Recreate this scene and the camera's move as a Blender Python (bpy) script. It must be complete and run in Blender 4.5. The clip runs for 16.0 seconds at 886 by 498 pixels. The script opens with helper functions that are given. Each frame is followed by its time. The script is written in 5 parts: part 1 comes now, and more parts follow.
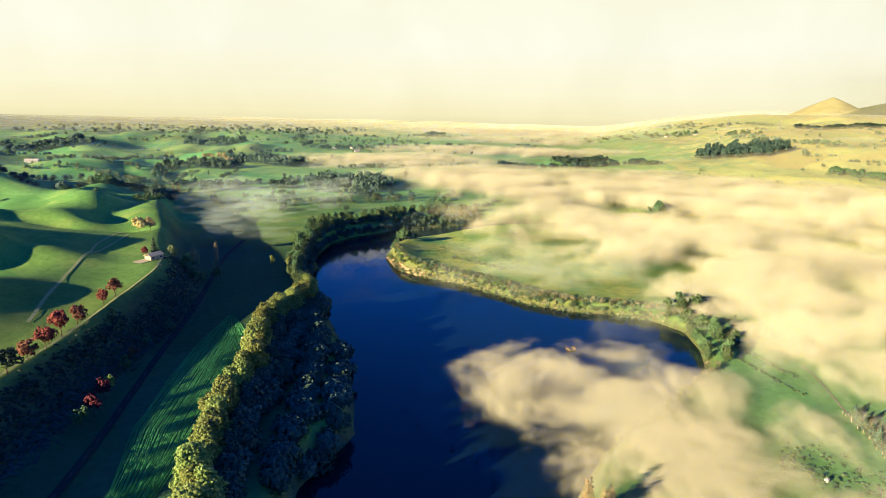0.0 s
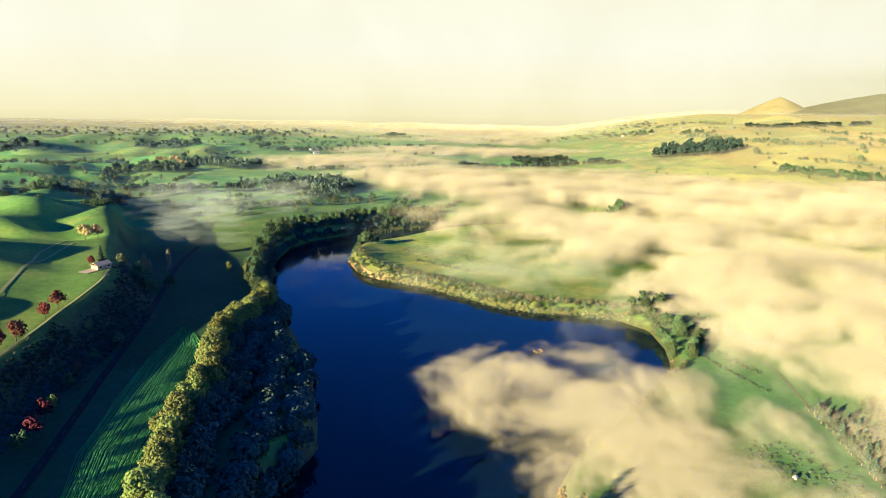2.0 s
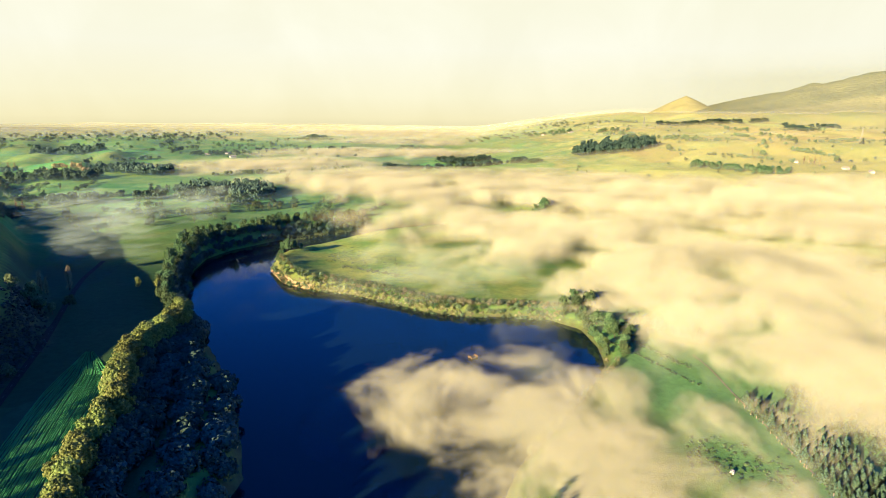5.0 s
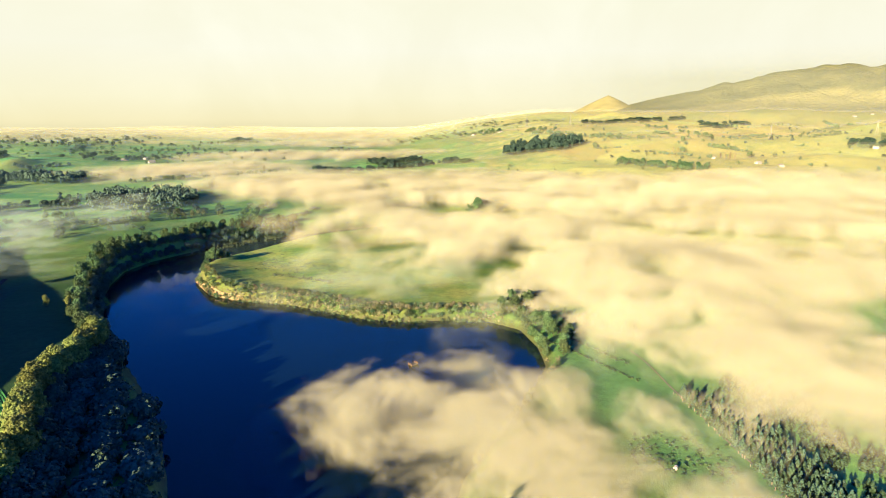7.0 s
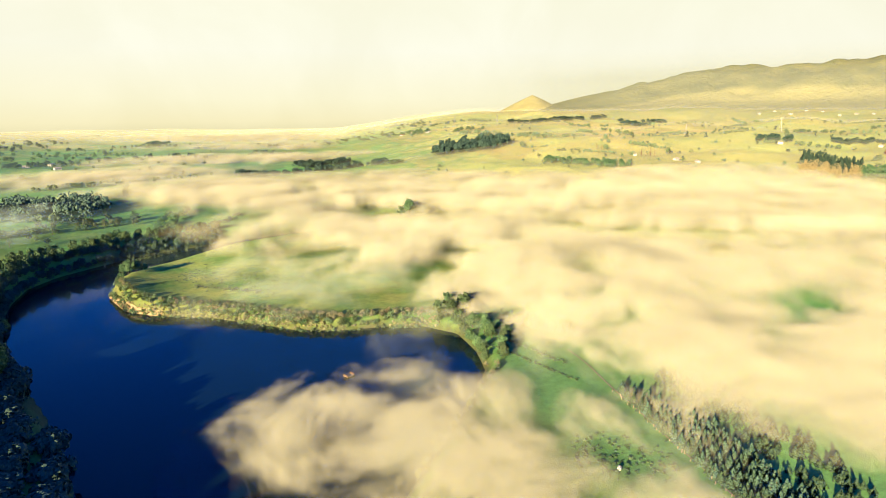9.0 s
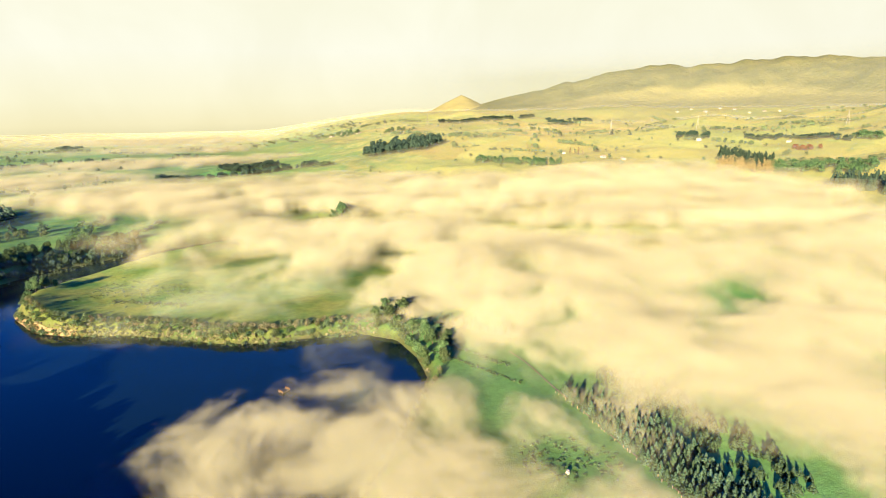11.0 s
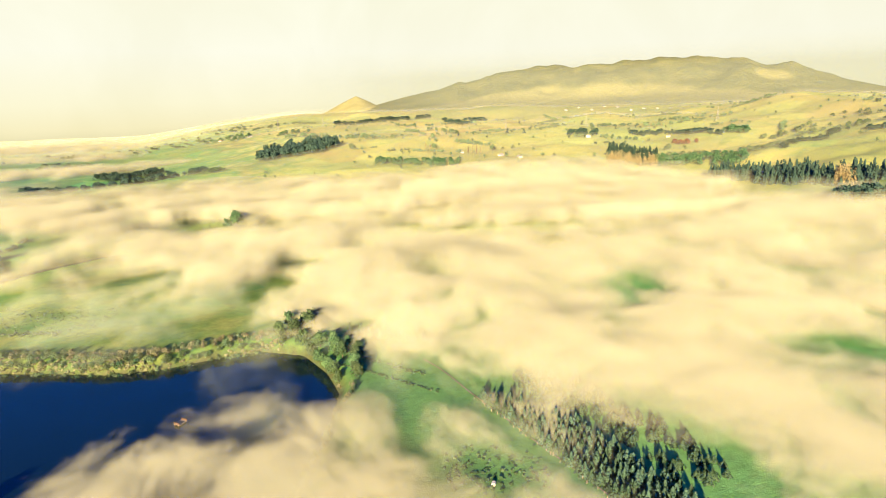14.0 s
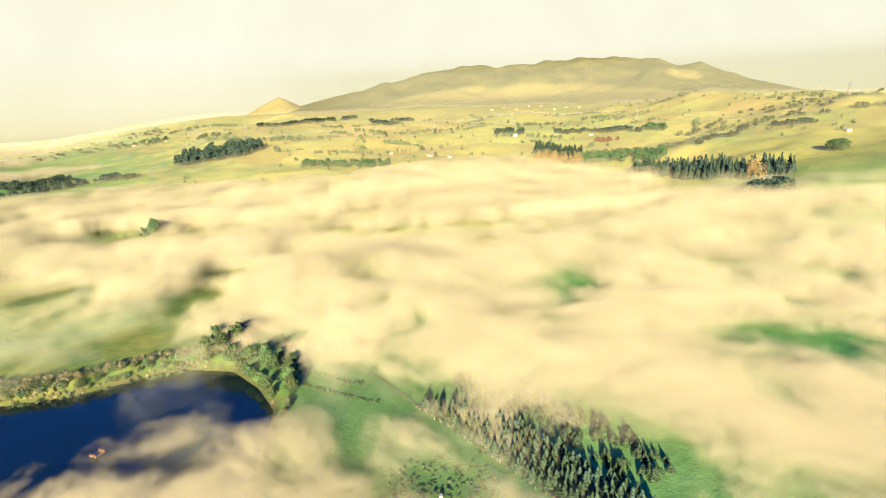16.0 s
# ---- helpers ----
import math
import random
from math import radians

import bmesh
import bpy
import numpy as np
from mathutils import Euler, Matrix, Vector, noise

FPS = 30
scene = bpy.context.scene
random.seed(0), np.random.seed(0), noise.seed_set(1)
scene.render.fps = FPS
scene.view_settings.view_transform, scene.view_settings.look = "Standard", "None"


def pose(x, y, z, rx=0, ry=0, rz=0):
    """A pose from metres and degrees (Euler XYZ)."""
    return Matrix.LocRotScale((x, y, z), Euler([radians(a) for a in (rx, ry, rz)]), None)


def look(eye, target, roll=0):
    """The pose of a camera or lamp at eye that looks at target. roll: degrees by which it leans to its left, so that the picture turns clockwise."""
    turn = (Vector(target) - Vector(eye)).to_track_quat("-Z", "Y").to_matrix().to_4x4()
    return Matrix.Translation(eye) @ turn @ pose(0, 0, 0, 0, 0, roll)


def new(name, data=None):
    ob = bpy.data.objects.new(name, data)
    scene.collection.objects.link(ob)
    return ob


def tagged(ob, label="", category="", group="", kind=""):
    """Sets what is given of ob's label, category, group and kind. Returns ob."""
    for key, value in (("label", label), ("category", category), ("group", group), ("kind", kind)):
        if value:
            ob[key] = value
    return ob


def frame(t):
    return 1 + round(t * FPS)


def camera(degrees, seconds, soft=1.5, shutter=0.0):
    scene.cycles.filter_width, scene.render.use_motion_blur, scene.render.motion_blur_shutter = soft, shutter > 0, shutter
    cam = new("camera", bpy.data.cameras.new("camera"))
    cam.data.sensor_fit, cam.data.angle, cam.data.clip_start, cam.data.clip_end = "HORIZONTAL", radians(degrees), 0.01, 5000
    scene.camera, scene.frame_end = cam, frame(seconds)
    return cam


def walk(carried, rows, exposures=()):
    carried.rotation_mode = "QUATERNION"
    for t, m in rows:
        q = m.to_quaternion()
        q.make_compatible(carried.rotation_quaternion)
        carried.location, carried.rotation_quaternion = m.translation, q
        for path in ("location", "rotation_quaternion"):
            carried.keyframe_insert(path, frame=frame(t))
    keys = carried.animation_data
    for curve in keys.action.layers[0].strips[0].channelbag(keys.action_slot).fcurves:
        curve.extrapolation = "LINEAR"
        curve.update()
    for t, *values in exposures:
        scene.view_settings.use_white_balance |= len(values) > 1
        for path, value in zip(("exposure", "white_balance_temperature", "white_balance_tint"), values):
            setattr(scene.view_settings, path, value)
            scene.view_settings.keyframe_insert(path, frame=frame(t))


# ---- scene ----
# ---------- camera and its flight ----------
cam = camera(71.94, 16.0, soft=0.9)
ROWS = [
    (0, -0.10, -1.00, 150.92, 0.13, -13.00, 1.39),
    (0.5, -0.36, 1.19, 150.80, 0.79, -12.98, 1.36),
    (1, -0.60, 3.40, 150.69, 1.64, -12.93, 1.32),
    (1.5, -0.81, 5.64, 150.59, 2.62, -12.89, 1.25),
    (2, -0.97, 7.91, 150.52, 3.78, -12.86, 1.17),
    (2.5, -1.11, 10.24, 150.46, 4.94, -12.82, 1.08),
    (3, -1.18, 12.63, 150.41, 6.20, -12.79, 0.99),
    (3.5, -1.21, 15.06, 150.37, 7.38, -12.73, 0.94),
    (4, -1.21, 17.52, 150.33, 8.57, -12.71, 0.85),
    (6.5, -0.52, 30.02, 149.89, 15.22, -12.58, 0.32),
    (7, -0.08, 32.74, 149.87, 17.18, -12.56, 0.15),
    (7.5, 0.39, 35.45, 149.88, 18.90, -12.56, 0.02),
    (8, 0.90, 38.15, 149.92, 20.55, -12.55, -0.09),
    (8.5, 1.46, 40.81, 149.97, 22.07, -12.55, -0.19),
    (9, 2.05, 43.46, 150.02, 23.77, -12.54, -0.31),
    (9.5, 2.67, 46.09, 150.06, 25.47, -12.54, -0.38),
    (12, 6.73, 58.43, 149.96, 33.00, -12.59, -1.11),
    (12.5, 7.55, 60.75, 149.90, 34.46, -12.60, -1.23),
    (13, 8.38, 63.03, 149.85, 35.97, -12.63, -1.37),
    (13.5, 9.26, 65.27, 149.81, 37.74, -12.65, -1.49),
    (14, 10.20, 67.49, 149.78, 39.49, -12.68, -1.61),
    (14.5, 11.19, 69.70, 149.76, 41.37, -12.73, -1.74),
    (15, 12.25, 71.90, 149.77, 43.07, -12.78, -1.88),
    (15.5, 13.35, 74.11, 149.79, 44.72, -12.81, -2.00),
    (16, 14.46, 76.32, 149.82, 46.13, -12.85, -2.08),
]
walk(cam, [(t, pose(x, y, z, 90 + pitch, 0, -yaw) @ pose(0, 0, 0, 0, 0, lean))
           for t, x, y, z, yaw, pitch, lean in ROWS],
     exposures=[(0, 1.8), (16, 1.8)])

# ---------- sky and sun ----------
SUN_AZ, SUN_EL = 231.5, 14.5            # compass bearing from +y, and height
sun_way = Vector((math.sin(radians(SUN_AZ)) * math.cos(radians(SUN_EL)),
                  math.cos(radians(SUN_AZ)) * math.cos(radians(SUN_EL)), math.sin(radians(SUN_EL))))
world = bpy.data.worlds.new("morning_sky")
scene.world = world
world.use_nodes = True
wn = world.node_tree
sky = wn.nodes.new("ShaderNodeTexSky")
sky.sky_type = "NISHITA"
sky.sun_disc = False
sky.sun_elevation, sky.sun_rotation = radians(SUN_EL), radians(SUN_AZ)
sky.air_density, sky.dust_density, sky.ozone_density = 1.0, 0.2, 6.0
tint = wn.nodes.new("ShaderNodeMix")
tint.data_type, tint.blend_type = "RGBA", "MULTIPLY"
tint.inputs[0].default_value = 1.0
tint.inputs[7].default_value = (0.05, 0.42, 0.98, 1)
wn.links.new(sky.outputs[0], tint.inputs[6])
wn.links.new(tint.outputs[2], wn.nodes["Background"].inputs[0])
wn.nodes["Background"].inputs[1].default_value = 0.07
sun = new("sun", bpy.data.lights.new("sun", "SUN"))
sun.data.energy, sun.data.angle, sun.data.color = 5.0, radians(0.6), (1.0, 0.745, 0.39)
sun.matrix_world = look(sun_way * 500, (0, 0, 0))
scene.cycles.transparent_max_bounces = 40


# ---------- materials ----------
def material(name):
    m = bpy.data.materials.new(name)
    m.use_nodes = True
    nt = m.node_tree
    return m, nt, nt.nodes["Principled BSDF"], nt.links.new


def node(nt, kind, **inputs):
    n = nt.nodes.new(kind)
    for k, value in inputs.items():
        n.inputs[k.replace("_", " ")].default_value = value
    return n


def ramp(nt, stops):
    n = nt.nodes.new("ShaderNodeValToRGB")
    e = n.color_ramp.elements
    while len(e) < len(stops):
        e.new(0.5)
    for el, (p, c) in zip(e, stops):
        el.position, el.color = p, (*c, 1)
    return n


def noise_tex(nt, scale, detail=4.0, rough=0.55, warp=0.0):
    n = node(nt, "ShaderNodeTexNoise", Scale=scale, Detail=detail, Roughness=rough, Distortion=warp)
    c = nt.nodes.new("ShaderNodeTexCoord")
    nt.links.new(c.outputs["Object"], n.inputs["Vector"])
    return n


def mix(nt, a, b, f, mode="MIX"):
    n = nt.nodes.new("ShaderNodeMix")
    n.data_type, n.blend_type = "RGBA", mode
    for sock, value in ((n.inputs[0], f), (n.inputs[6], a), (n.inputs[7], b)):
        if isinstance(value, (int, float)):
            sock.default_value = value
        elif isinstance(value, tuple):
            sock.default_value = (*value, 1)
        else:
            nt.links.new(value, sock)
    return n.outputs[2]


def plain(name, col, rough=0.8, scale=1.0, var=0.25, bump=0.0, metal=0.0):
    m, nt, b, link = material(name)
    n1, n2 = noise_tex(nt, scale, 5), noise_tex(nt, scale * 9, 3)
    r1 = ramp(nt, [(0.3, tuple(c * (1 - var) for c in col)), (0.7, tuple(min(1, c * (1 + var)) for c in col))])
    link(n1.outputs[0], r1.inputs[0])
    r2 = ramp(nt, [(0.3, (1 - var,) * 3), (0.7, (1.0,) * 3)])
    link(n2.outputs[0], r2.inputs[0])
    link(mix(nt, r1.outputs[0], r2.outputs[0], 1.0, "MULTIPLY"), b.inputs["Base Color"])
    b.inputs["Roughness"].default_value, b.inputs["Metallic"].default_value = rough, metal
    b.inputs["Specular IOR Level"].default_value = 0.25
    if bump:
        bp = node(nt, "ShaderNodeBump", Strength=bump, Distance=0.5)
        link(n2.outputs[0], bp.inputs["Height"])
        link(bp.outputs[0], b.inputs["Normal"])
    return m


def foliage(name, dark, light, through_light=0.25):
    """Leaves: hue varies from tree to tree and from clump to clump."""
    m, nt, b, link = material(name)
    oi = nt.nodes.new("ShaderNodeObjectInfo")
    ge = nt.nodes.new("ShaderNodeNewGeometry")
    r = ramp(nt, [(0.0, dark), (1.0, light)])
    link(ge.outputs["Random Per Island"], r.inputs[0])
    hs = nt.nodes.new("ShaderNodeHueSaturation")
    mr = node(nt, "ShaderNodeMapRange", To_Min=0.7, To_Max=1.3)
    link(oi.outputs["Random"], mr.inputs[0])
    link(mr.outputs[0], hs.inputs["Value"])
    mr2 = node(nt, "ShaderNodeMapRange", To_Min=0.475, To_Max=0.525)
    link(oi.outputs["Random"], mr2.inputs[0])
    link(mr2.outputs[0], hs.inputs["Hue"])
    link(r.outputs[0], hs.inputs["Color"])
    b.inputs["Roughness"].default_value = 0.7
    b.inputs["Specular IOR Level"].default_value = 0.2
    link(hs.outputs[0], b.inputs["Base Color"])
    tr = nt.nodes.new("ShaderNodeBsdfTranslucent")
    link(hs.outputs[0], tr.inputs[0])
    ms = nt.nodes.new("ShaderNodeMixShader")
    ms.inputs[0].default_value = through_light
    link(b.outputs[0], ms.inputs[1])
    link(tr.outputs[0], ms.inputs[2])
    link(ms.outputs[0], nt.nodes["Material Output"].inputs[0])
    return m


def grass_material(name, greens, straw, straw_at=(0.55, 0.75), paddocks=True):
    """Pasture: broad patches, paddock tints, fine sward grain and tufts."""
    m, nt, b, link = material(name)
    big, mid = noise_tex(nt, 0.004, 6, 0.6, 0.4), noise_tex(nt, 0.03, 5, 0.6)
    fine, tuft = noise_tex(nt, 0.25, 4, 0.65), noise_tex(nt, 0.9, 3, 0.7)
    r = ramp(nt, [(0.25, greens[0]), (0.5, greens[1]), (0.75, greens[2])])
    link(mid.outputs[0], r.inputs[0])
    rs = ramp(nt, [(straw_at[0], (0, 0, 0)), (straw_at[1], (1, 1, 1))])
    link(big.outputs[0], rs.inputs[0])
    col = mix(nt, r.outputs[0], straw, rs.outputs[0])
    # dry-grass yellow that also carries haze brightness in the colour
    dry = nt.nodes.new("ShaderNodeAttribute")
    dry.attribute_name = "dryness"
    dmul = nt.nodes.new("ShaderNodeMath")
    dmul.operation = "MULTIPLY_ADD"
    link(mid.outputs[0], dmul.inputs[0])
    dmul.inputs[1].default_value = 1.6
    dmul.inputs[2].default_value = -0.8
    dadd = nt.nodes.new("ShaderNodeMath")
    dadd.operation = "ADD"
    link(dmul.outputs[0], dadd.inputs[0])
    link(dry.outputs["Fac"], dadd.inputs[1])
    rd = ramp(nt, [(0.25, (0, 0, 0)), (0.8, (1, 1, 1))])
    link(dadd.outputs[0], rd.inputs[0])
    rc = ramp(nt, [(0.3, (0.25, 0.34, 0.085)), (0.5, (0.34, 0.385, 0.10)), (0.72, (0.42, 0.38, 0.11))])
    link(big.outputs[0], rc.inputs[0])
    col = mix(nt, col, rc.outputs[0], rd.outputs[0])
    lush = nt.nodes.new("ShaderNodeAttribute")
    lush.attribute_name = "lushness"
    col = mix(nt, col, (0.105, 0.34, 0.105), lush.outputs["Fac"])
    # shade of the bluff and valley floor, put into the grass colour
    shade_attr = nt.nodes.new("ShaderNodeAttribute")
    shade_attr.attribute_name = "rankness"
    col = mix(nt, col, (0.030, 0.082, 0.05), shade_attr.outputs["Fac"])
    # bare bank soil; on the bluff the same tone deepens its shade
    bare = nt.nodes.new("ShaderNodeAttribute")
    bare.attribute_name = "bareness"
    col = mix(nt, col, (0.10, 0.10, 0.055), bare.outputs["Fac"])
    if paddocks:
        vo = node(nt, "ShaderNodeTexVoronoi", Scale=0.0075, Randomness=0.75)
        vo.distance = "CHEBYCHEV"
        tc = nt.nodes.new("ShaderNodeTexCoord")
        link(tc.outputs["Object"], vo.inputs["Vector"])
        hs = nt.nodes.new("ShaderNodeHueSaturation")
        sep = nt.nodes.new("ShaderNodeSeparateColor")
        link(vo.outputs["Color"], sep.inputs[0])
        a = node(nt, "ShaderNodeMapRange", To_Min=0.84, To_Max=1.14)
        link(sep.outputs[0], a.inputs[0])
        link(a.outputs[0], hs.inputs["Value"])
        c = node(nt, "ShaderNodeMapRange", To_Min=0.47, To_Max=0.515)
        link(sep.outputs[1], c.inputs[0])
        link(c.outputs[0], hs.inputs["Hue"])
        link(col, hs.inputs["Color"])
        col = hs.outputs[0]
    g = ramp(nt, [(0.3, (0.78, 0.78, 0.78)), (0.62, (1.06, 1.06, 1.06))])
    link(fine.outputs[0], g.inputs[0])
    col = mix(nt, col, g.outputs[0], 1.0, "MULTIPLY")
    link(col, b.inputs["Base Color"])
    b.inputs["Roughness"].default_value = 0.9
    b.inputs["Specular IOR Level"].default_value = 0.1
    bp = node(nt, "ShaderNodeBump", Strength=0.35, Distance=1.0)
    add = nt.nodes.new("ShaderNodeMath")
    add.operation = "ADD"
    link(fine.outputs[0], add.inputs[0])
    link(tuft.outputs[0], add.inputs[1])
    link(add.outputs[0], bp.inputs["Height"])
    link(bp.outputs[0], b.inputs["Normal"])
    return m


M_PASTURE = grass_material("pasture", ((0.075, 0.20, 0.05), (0.11, 0.26, 0.06), (0.19, 0.32, 0.08)), (0.30, 0.23, 0.08))
M_CROP = grass_material("crop_leaf", ((0.045, 0.22, 0.075), (0.065, 0.30, 0.10), (0.10, 0.36, 0.11)), (0.11, 0.30, 0.09), paddocks=False)
M_MOUNTAIN, mnt, mb, mlink = material("native_bush")
m1, m2 = noise_tex(mnt, 0.012, 6, 0.6), noise_tex(mnt, 0.05, 4)
mr1 = ramp(mnt, [(0.3, (0.11, 0.125, 0.055)), (0.7, (0.20, 0.195, 0.08))])
mlink(m1.outputs[0], mr1.inputs[0])
mr2 = ramp(mnt, [(0.3, (0.26, 0.26, 0.10)), (0.7, (0.36, 0.33, 0.14))])
mlink(m2.outputs[0], mr2.inputs[0])
ma = mnt.nodes.new("ShaderNodeAttribute")
ma.attribute_name = "cleared"
mlink(mix(mnt, mr1.outputs[0], mr2.outputs[0], ma.outputs["Fac"]), mb.inputs["Base Color"])
mb.inputs["Roughness"].default_value, mb.inputs["Specular IOR Level"].default_value = 0.95, 0.1
mbp = node(mnt, "ShaderNodeBump", Strength=0.9, Distance=14.0)
mlink(m2.outputs[0], mbp.inputs["Height"])
mlink(mbp.outputs[0], mb.inputs["Normal"])
M_HILL = plain("dry_hill_pasture", (0.32, 0.30, 0.12), 0.95, 0.02, 0.2, 0.3)
M_BARK = plain("bark", (0.12, 0.09, 0.065), 0.9, 2.0, 0.35, 0.4)
M_WILLOW = foliage("willow_leaf", (0.125, 0.175, 0.05), (0.26, 0.325, 0.10), 0.35)
M_GREENLEAF = foliage("green_leaf", (0.035, 0.085, 0.04), (0.10, 0.17, 0.075))
M_REDLEAF = foliage("red_leaf", (0.11, 0.022, 0.025), (0.22, 0.055, 0.05))
M_RUSTLEAF = foliage("rust_leaf", (0.11, 0.05, 0.035), (0.22, 0.105, 0.06))
# dark bluish leaf: the look of shaded foliage is put into its colour
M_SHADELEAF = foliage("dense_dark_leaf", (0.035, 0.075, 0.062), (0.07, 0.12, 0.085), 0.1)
M_BAYLEAF = foliage("bay_leaf", (0.055, 0.11, 0.05), (0.13, 0.20, 0.09))
M_PINE = foliage("pine_needle", (0.018, 0.044, 0.036), (0.042, 0.076, 0.05), 0.12)
M_BELT = foliage("young_pine_needle", (0.035, 0.085, 0.06), (0.085, 0.15, 0.095), 0.15)
M_GOLD = foliage("gold_leaf", (0.28, 0.235, 0.11), (0.46, 0.40, 0.20))
M_REED = foliage("reed", (0.14, 0.14, 0.075), (0.25, 0.25, 0.14))
M_SCRUB = foliage("scrub_leaf", (0.08, 0.13, 0.06), (0.18, 0.25, 0.13))
M_CREAM = plain("cream_paint", (0.46, 0.41, 0.28), 0.7, 1.5, 0.15)
M_FADED = plain("faded_road_paint", (0.12, 0.12, 0.12), 0.9, 1.5, 0.3)
M_PAINT = plain("white_paint", (0.52, 0.50, 0.44), 0.5, 3.0, 0.06)
M_ROOF = plain("roof_iron", (0.34, 0.32, 0.30), 0.5, 1.5, 0.15)
M_ROOF_PALE = plain("pale_roof_iron", (0.40, 0.37, 0.31), 0.5, 1.5, 0.12)
M_ROOF_RED = plain("roof_iron_red", (0.30, 0.09, 0.05), 0.5, 1.5, 0.15)
M_TIMBER = plain("weathered_timber", (0.33, 0.27, 0.2), 0.85, 2.0, 0.3, 0.3)
M_GLASS = plain("window_glass", (0.03, 0.035, 0.04), 0.08, 2.0, 0.1)
M_ASPHALT = plain("asphalt", (0.028, 0.034, 0.028), 1.0, 0.8, 0.2, 0.3)
M_WORN = plain("worn_grass", (0.30, 0.36, 0.15), 0.95, 0.5, 0.2, 0.3)
M_DIRT = plain("bare_clay", (0.36, 0.27, 0.15), 0.95, 0.4, 0.3, 0.5)
M_STEEL = plain("galvanised_steel", (0.3, 0.3, 0.28), 0.5, 3.0, 0.1, metal=0.3)
M_WOOL = plain("wool", (0.75, 0.7, 0.6), 0.95, 6.0, 0.1)

M_WATER, wnt, wb, wlink = material("river_water")
wb.inputs["Base Color"].default_value = (0.003, 0.013, 0.022, 1)
wb.inputs["Roughness"].default_value = 0.06
wb.inputs["IOR"].default_value = 1.33
w1, w2 = noise_tex(wnt, 0.35, 3), noise_tex(wnt, 0.02, 4, 0.6, 1.0)
wbp = node(wnt, "ShaderNodeBump", Strength=0.035, Distance=0.3)
wlink(w1.outputs[0], wbp.inputs["Height"])
wlink(wbp.outputs[0], wb.inputs["Normal"])
wr = ramp(wnt, [(0.35, (0.04, 0.04, 0.04)), (0.7, (0.13, 0.13, 0.13))])
wlink(w2.outputs[0], wr.inputs[0])
wlink(wr.outputs[0], wb.inputs["Roughness"])


def vapour(name, colour, scale, gain, edge, stretch=(1, 1, 1), lean=0.0):
    """Mist: white droplets that thin out by the sheet's own density and by drifting wisps.
    lean: how evenly the droplets scatter the low sun, whatever the slope of the sheet."""
    m, nt, b, link = material(name)
    nt.nodes.remove(b)
    at = nt.nodes.new("ShaderNodeAttribute")
    at.attribute_name = "thickness"
    tc = nt.nodes.new("ShaderNodeTexCoord")
    mp = nt.nodes.new("ShaderNodeMapping")
    mp.vector_type = "TEXTURE"
    mp.inputs["Rotation"].default_value = (0, 0, radians(-25))
    mp.inputs["Scale"].default_value = stretch
    link(tc.outputs["Object"], mp.inputs["Vector"])
    n = node(nt, "ShaderNodeTexNoise", Scale=scale, Detail=7.0, Roughness=0.6, Distortion=0.35)
    link(mp.outputs[0], n.inputs["Vector"])
    sub = nt.nodes.new("ShaderNodeMath")
    sub.operation = "MULTIPLY_ADD"
    link(n.outputs[0], sub.inputs[0])
    sub.inputs[1].default_value = gain
    sub.inputs[2].default_value = -0.5 * gain
    add = nt.nodes.new("ShaderNodeMath")
    add.operation = "ADD"
    link(sub.outputs[0], add.inputs[0])
    link(at.outputs["Fac"], add.inputs[1])
    mr = node(nt, "ShaderNodeMapRange", From_Min=edge[0], From_Max=edge[1], To_Min=0.0, To_Max=edge[2])
    mr.interpolation_type = "SMOOTHSTEP"
    link(add.outputs[0], mr.inputs[0])
    df = node(nt, "ShaderNodeBsdfDiffuse", Roughness=1.0)
    df.inputs[0].default_value = (*colour, 1)
    if lean:
        ge = nt.nodes.new("ShaderNodeNewGeometry")
        va = nt.nodes.new("ShaderNodeVectorMath")
        va.operation = "ADD"
        link(ge.outputs["Normal"], va.inputs[0])
        va.inputs[1].default_value = (sun_way.x * lean, sun_way.y * lean, 0.25 * lean)
        vn = nt.nodes.new("ShaderNodeVectorMath")
        vn.operation = "NORMALIZE"
        link(va.outputs[0], vn.inputs[0])
        link(vn.outputs[0], df.inputs["Normal"])
    tr = nt.nodes.new("ShaderNodeBsdfTransparent")
    ms = nt.nodes.new("ShaderNodeMixShader")
    link(mr.outputs[0], ms.inputs[0])
    link(tr.outputs[0], ms.inputs[1])
    link(df.outputs[0], ms.inputs[2])
    link(ms.outputs[0], nt.nodes["Material Output"].inputs[0])
    return m


M_FOG = vapour("fog_droplets", (0.55, 0.56, 0.435), 0.018, 4.1, (-0.1, 2.1, 0.34), (1, 1.3, 5.0), lean=2.5)
M_WISP = vapour("valley_wisp_droplets", (0.34, 0.45, 0.44), 0.018, 4.2, (0.1, 1.7, 0.30), (1, 1.3, 4.0), lean=1.2)
M_THIN = vapour("thin_fog_droplets", (0.43, 0.50, 0.40), 0.02, 3.2, (0.1, 1.6, 0.18), (1, 1.4, 3.0), lean=0.9)
# air haze is put into the tint of these four sheet materials
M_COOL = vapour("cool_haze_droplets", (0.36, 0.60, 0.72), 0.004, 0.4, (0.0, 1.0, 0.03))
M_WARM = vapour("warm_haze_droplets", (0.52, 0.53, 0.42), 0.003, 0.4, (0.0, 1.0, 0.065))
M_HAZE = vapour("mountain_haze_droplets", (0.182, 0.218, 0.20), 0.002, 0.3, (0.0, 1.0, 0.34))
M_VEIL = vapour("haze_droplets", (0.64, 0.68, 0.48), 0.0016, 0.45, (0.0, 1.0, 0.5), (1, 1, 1))


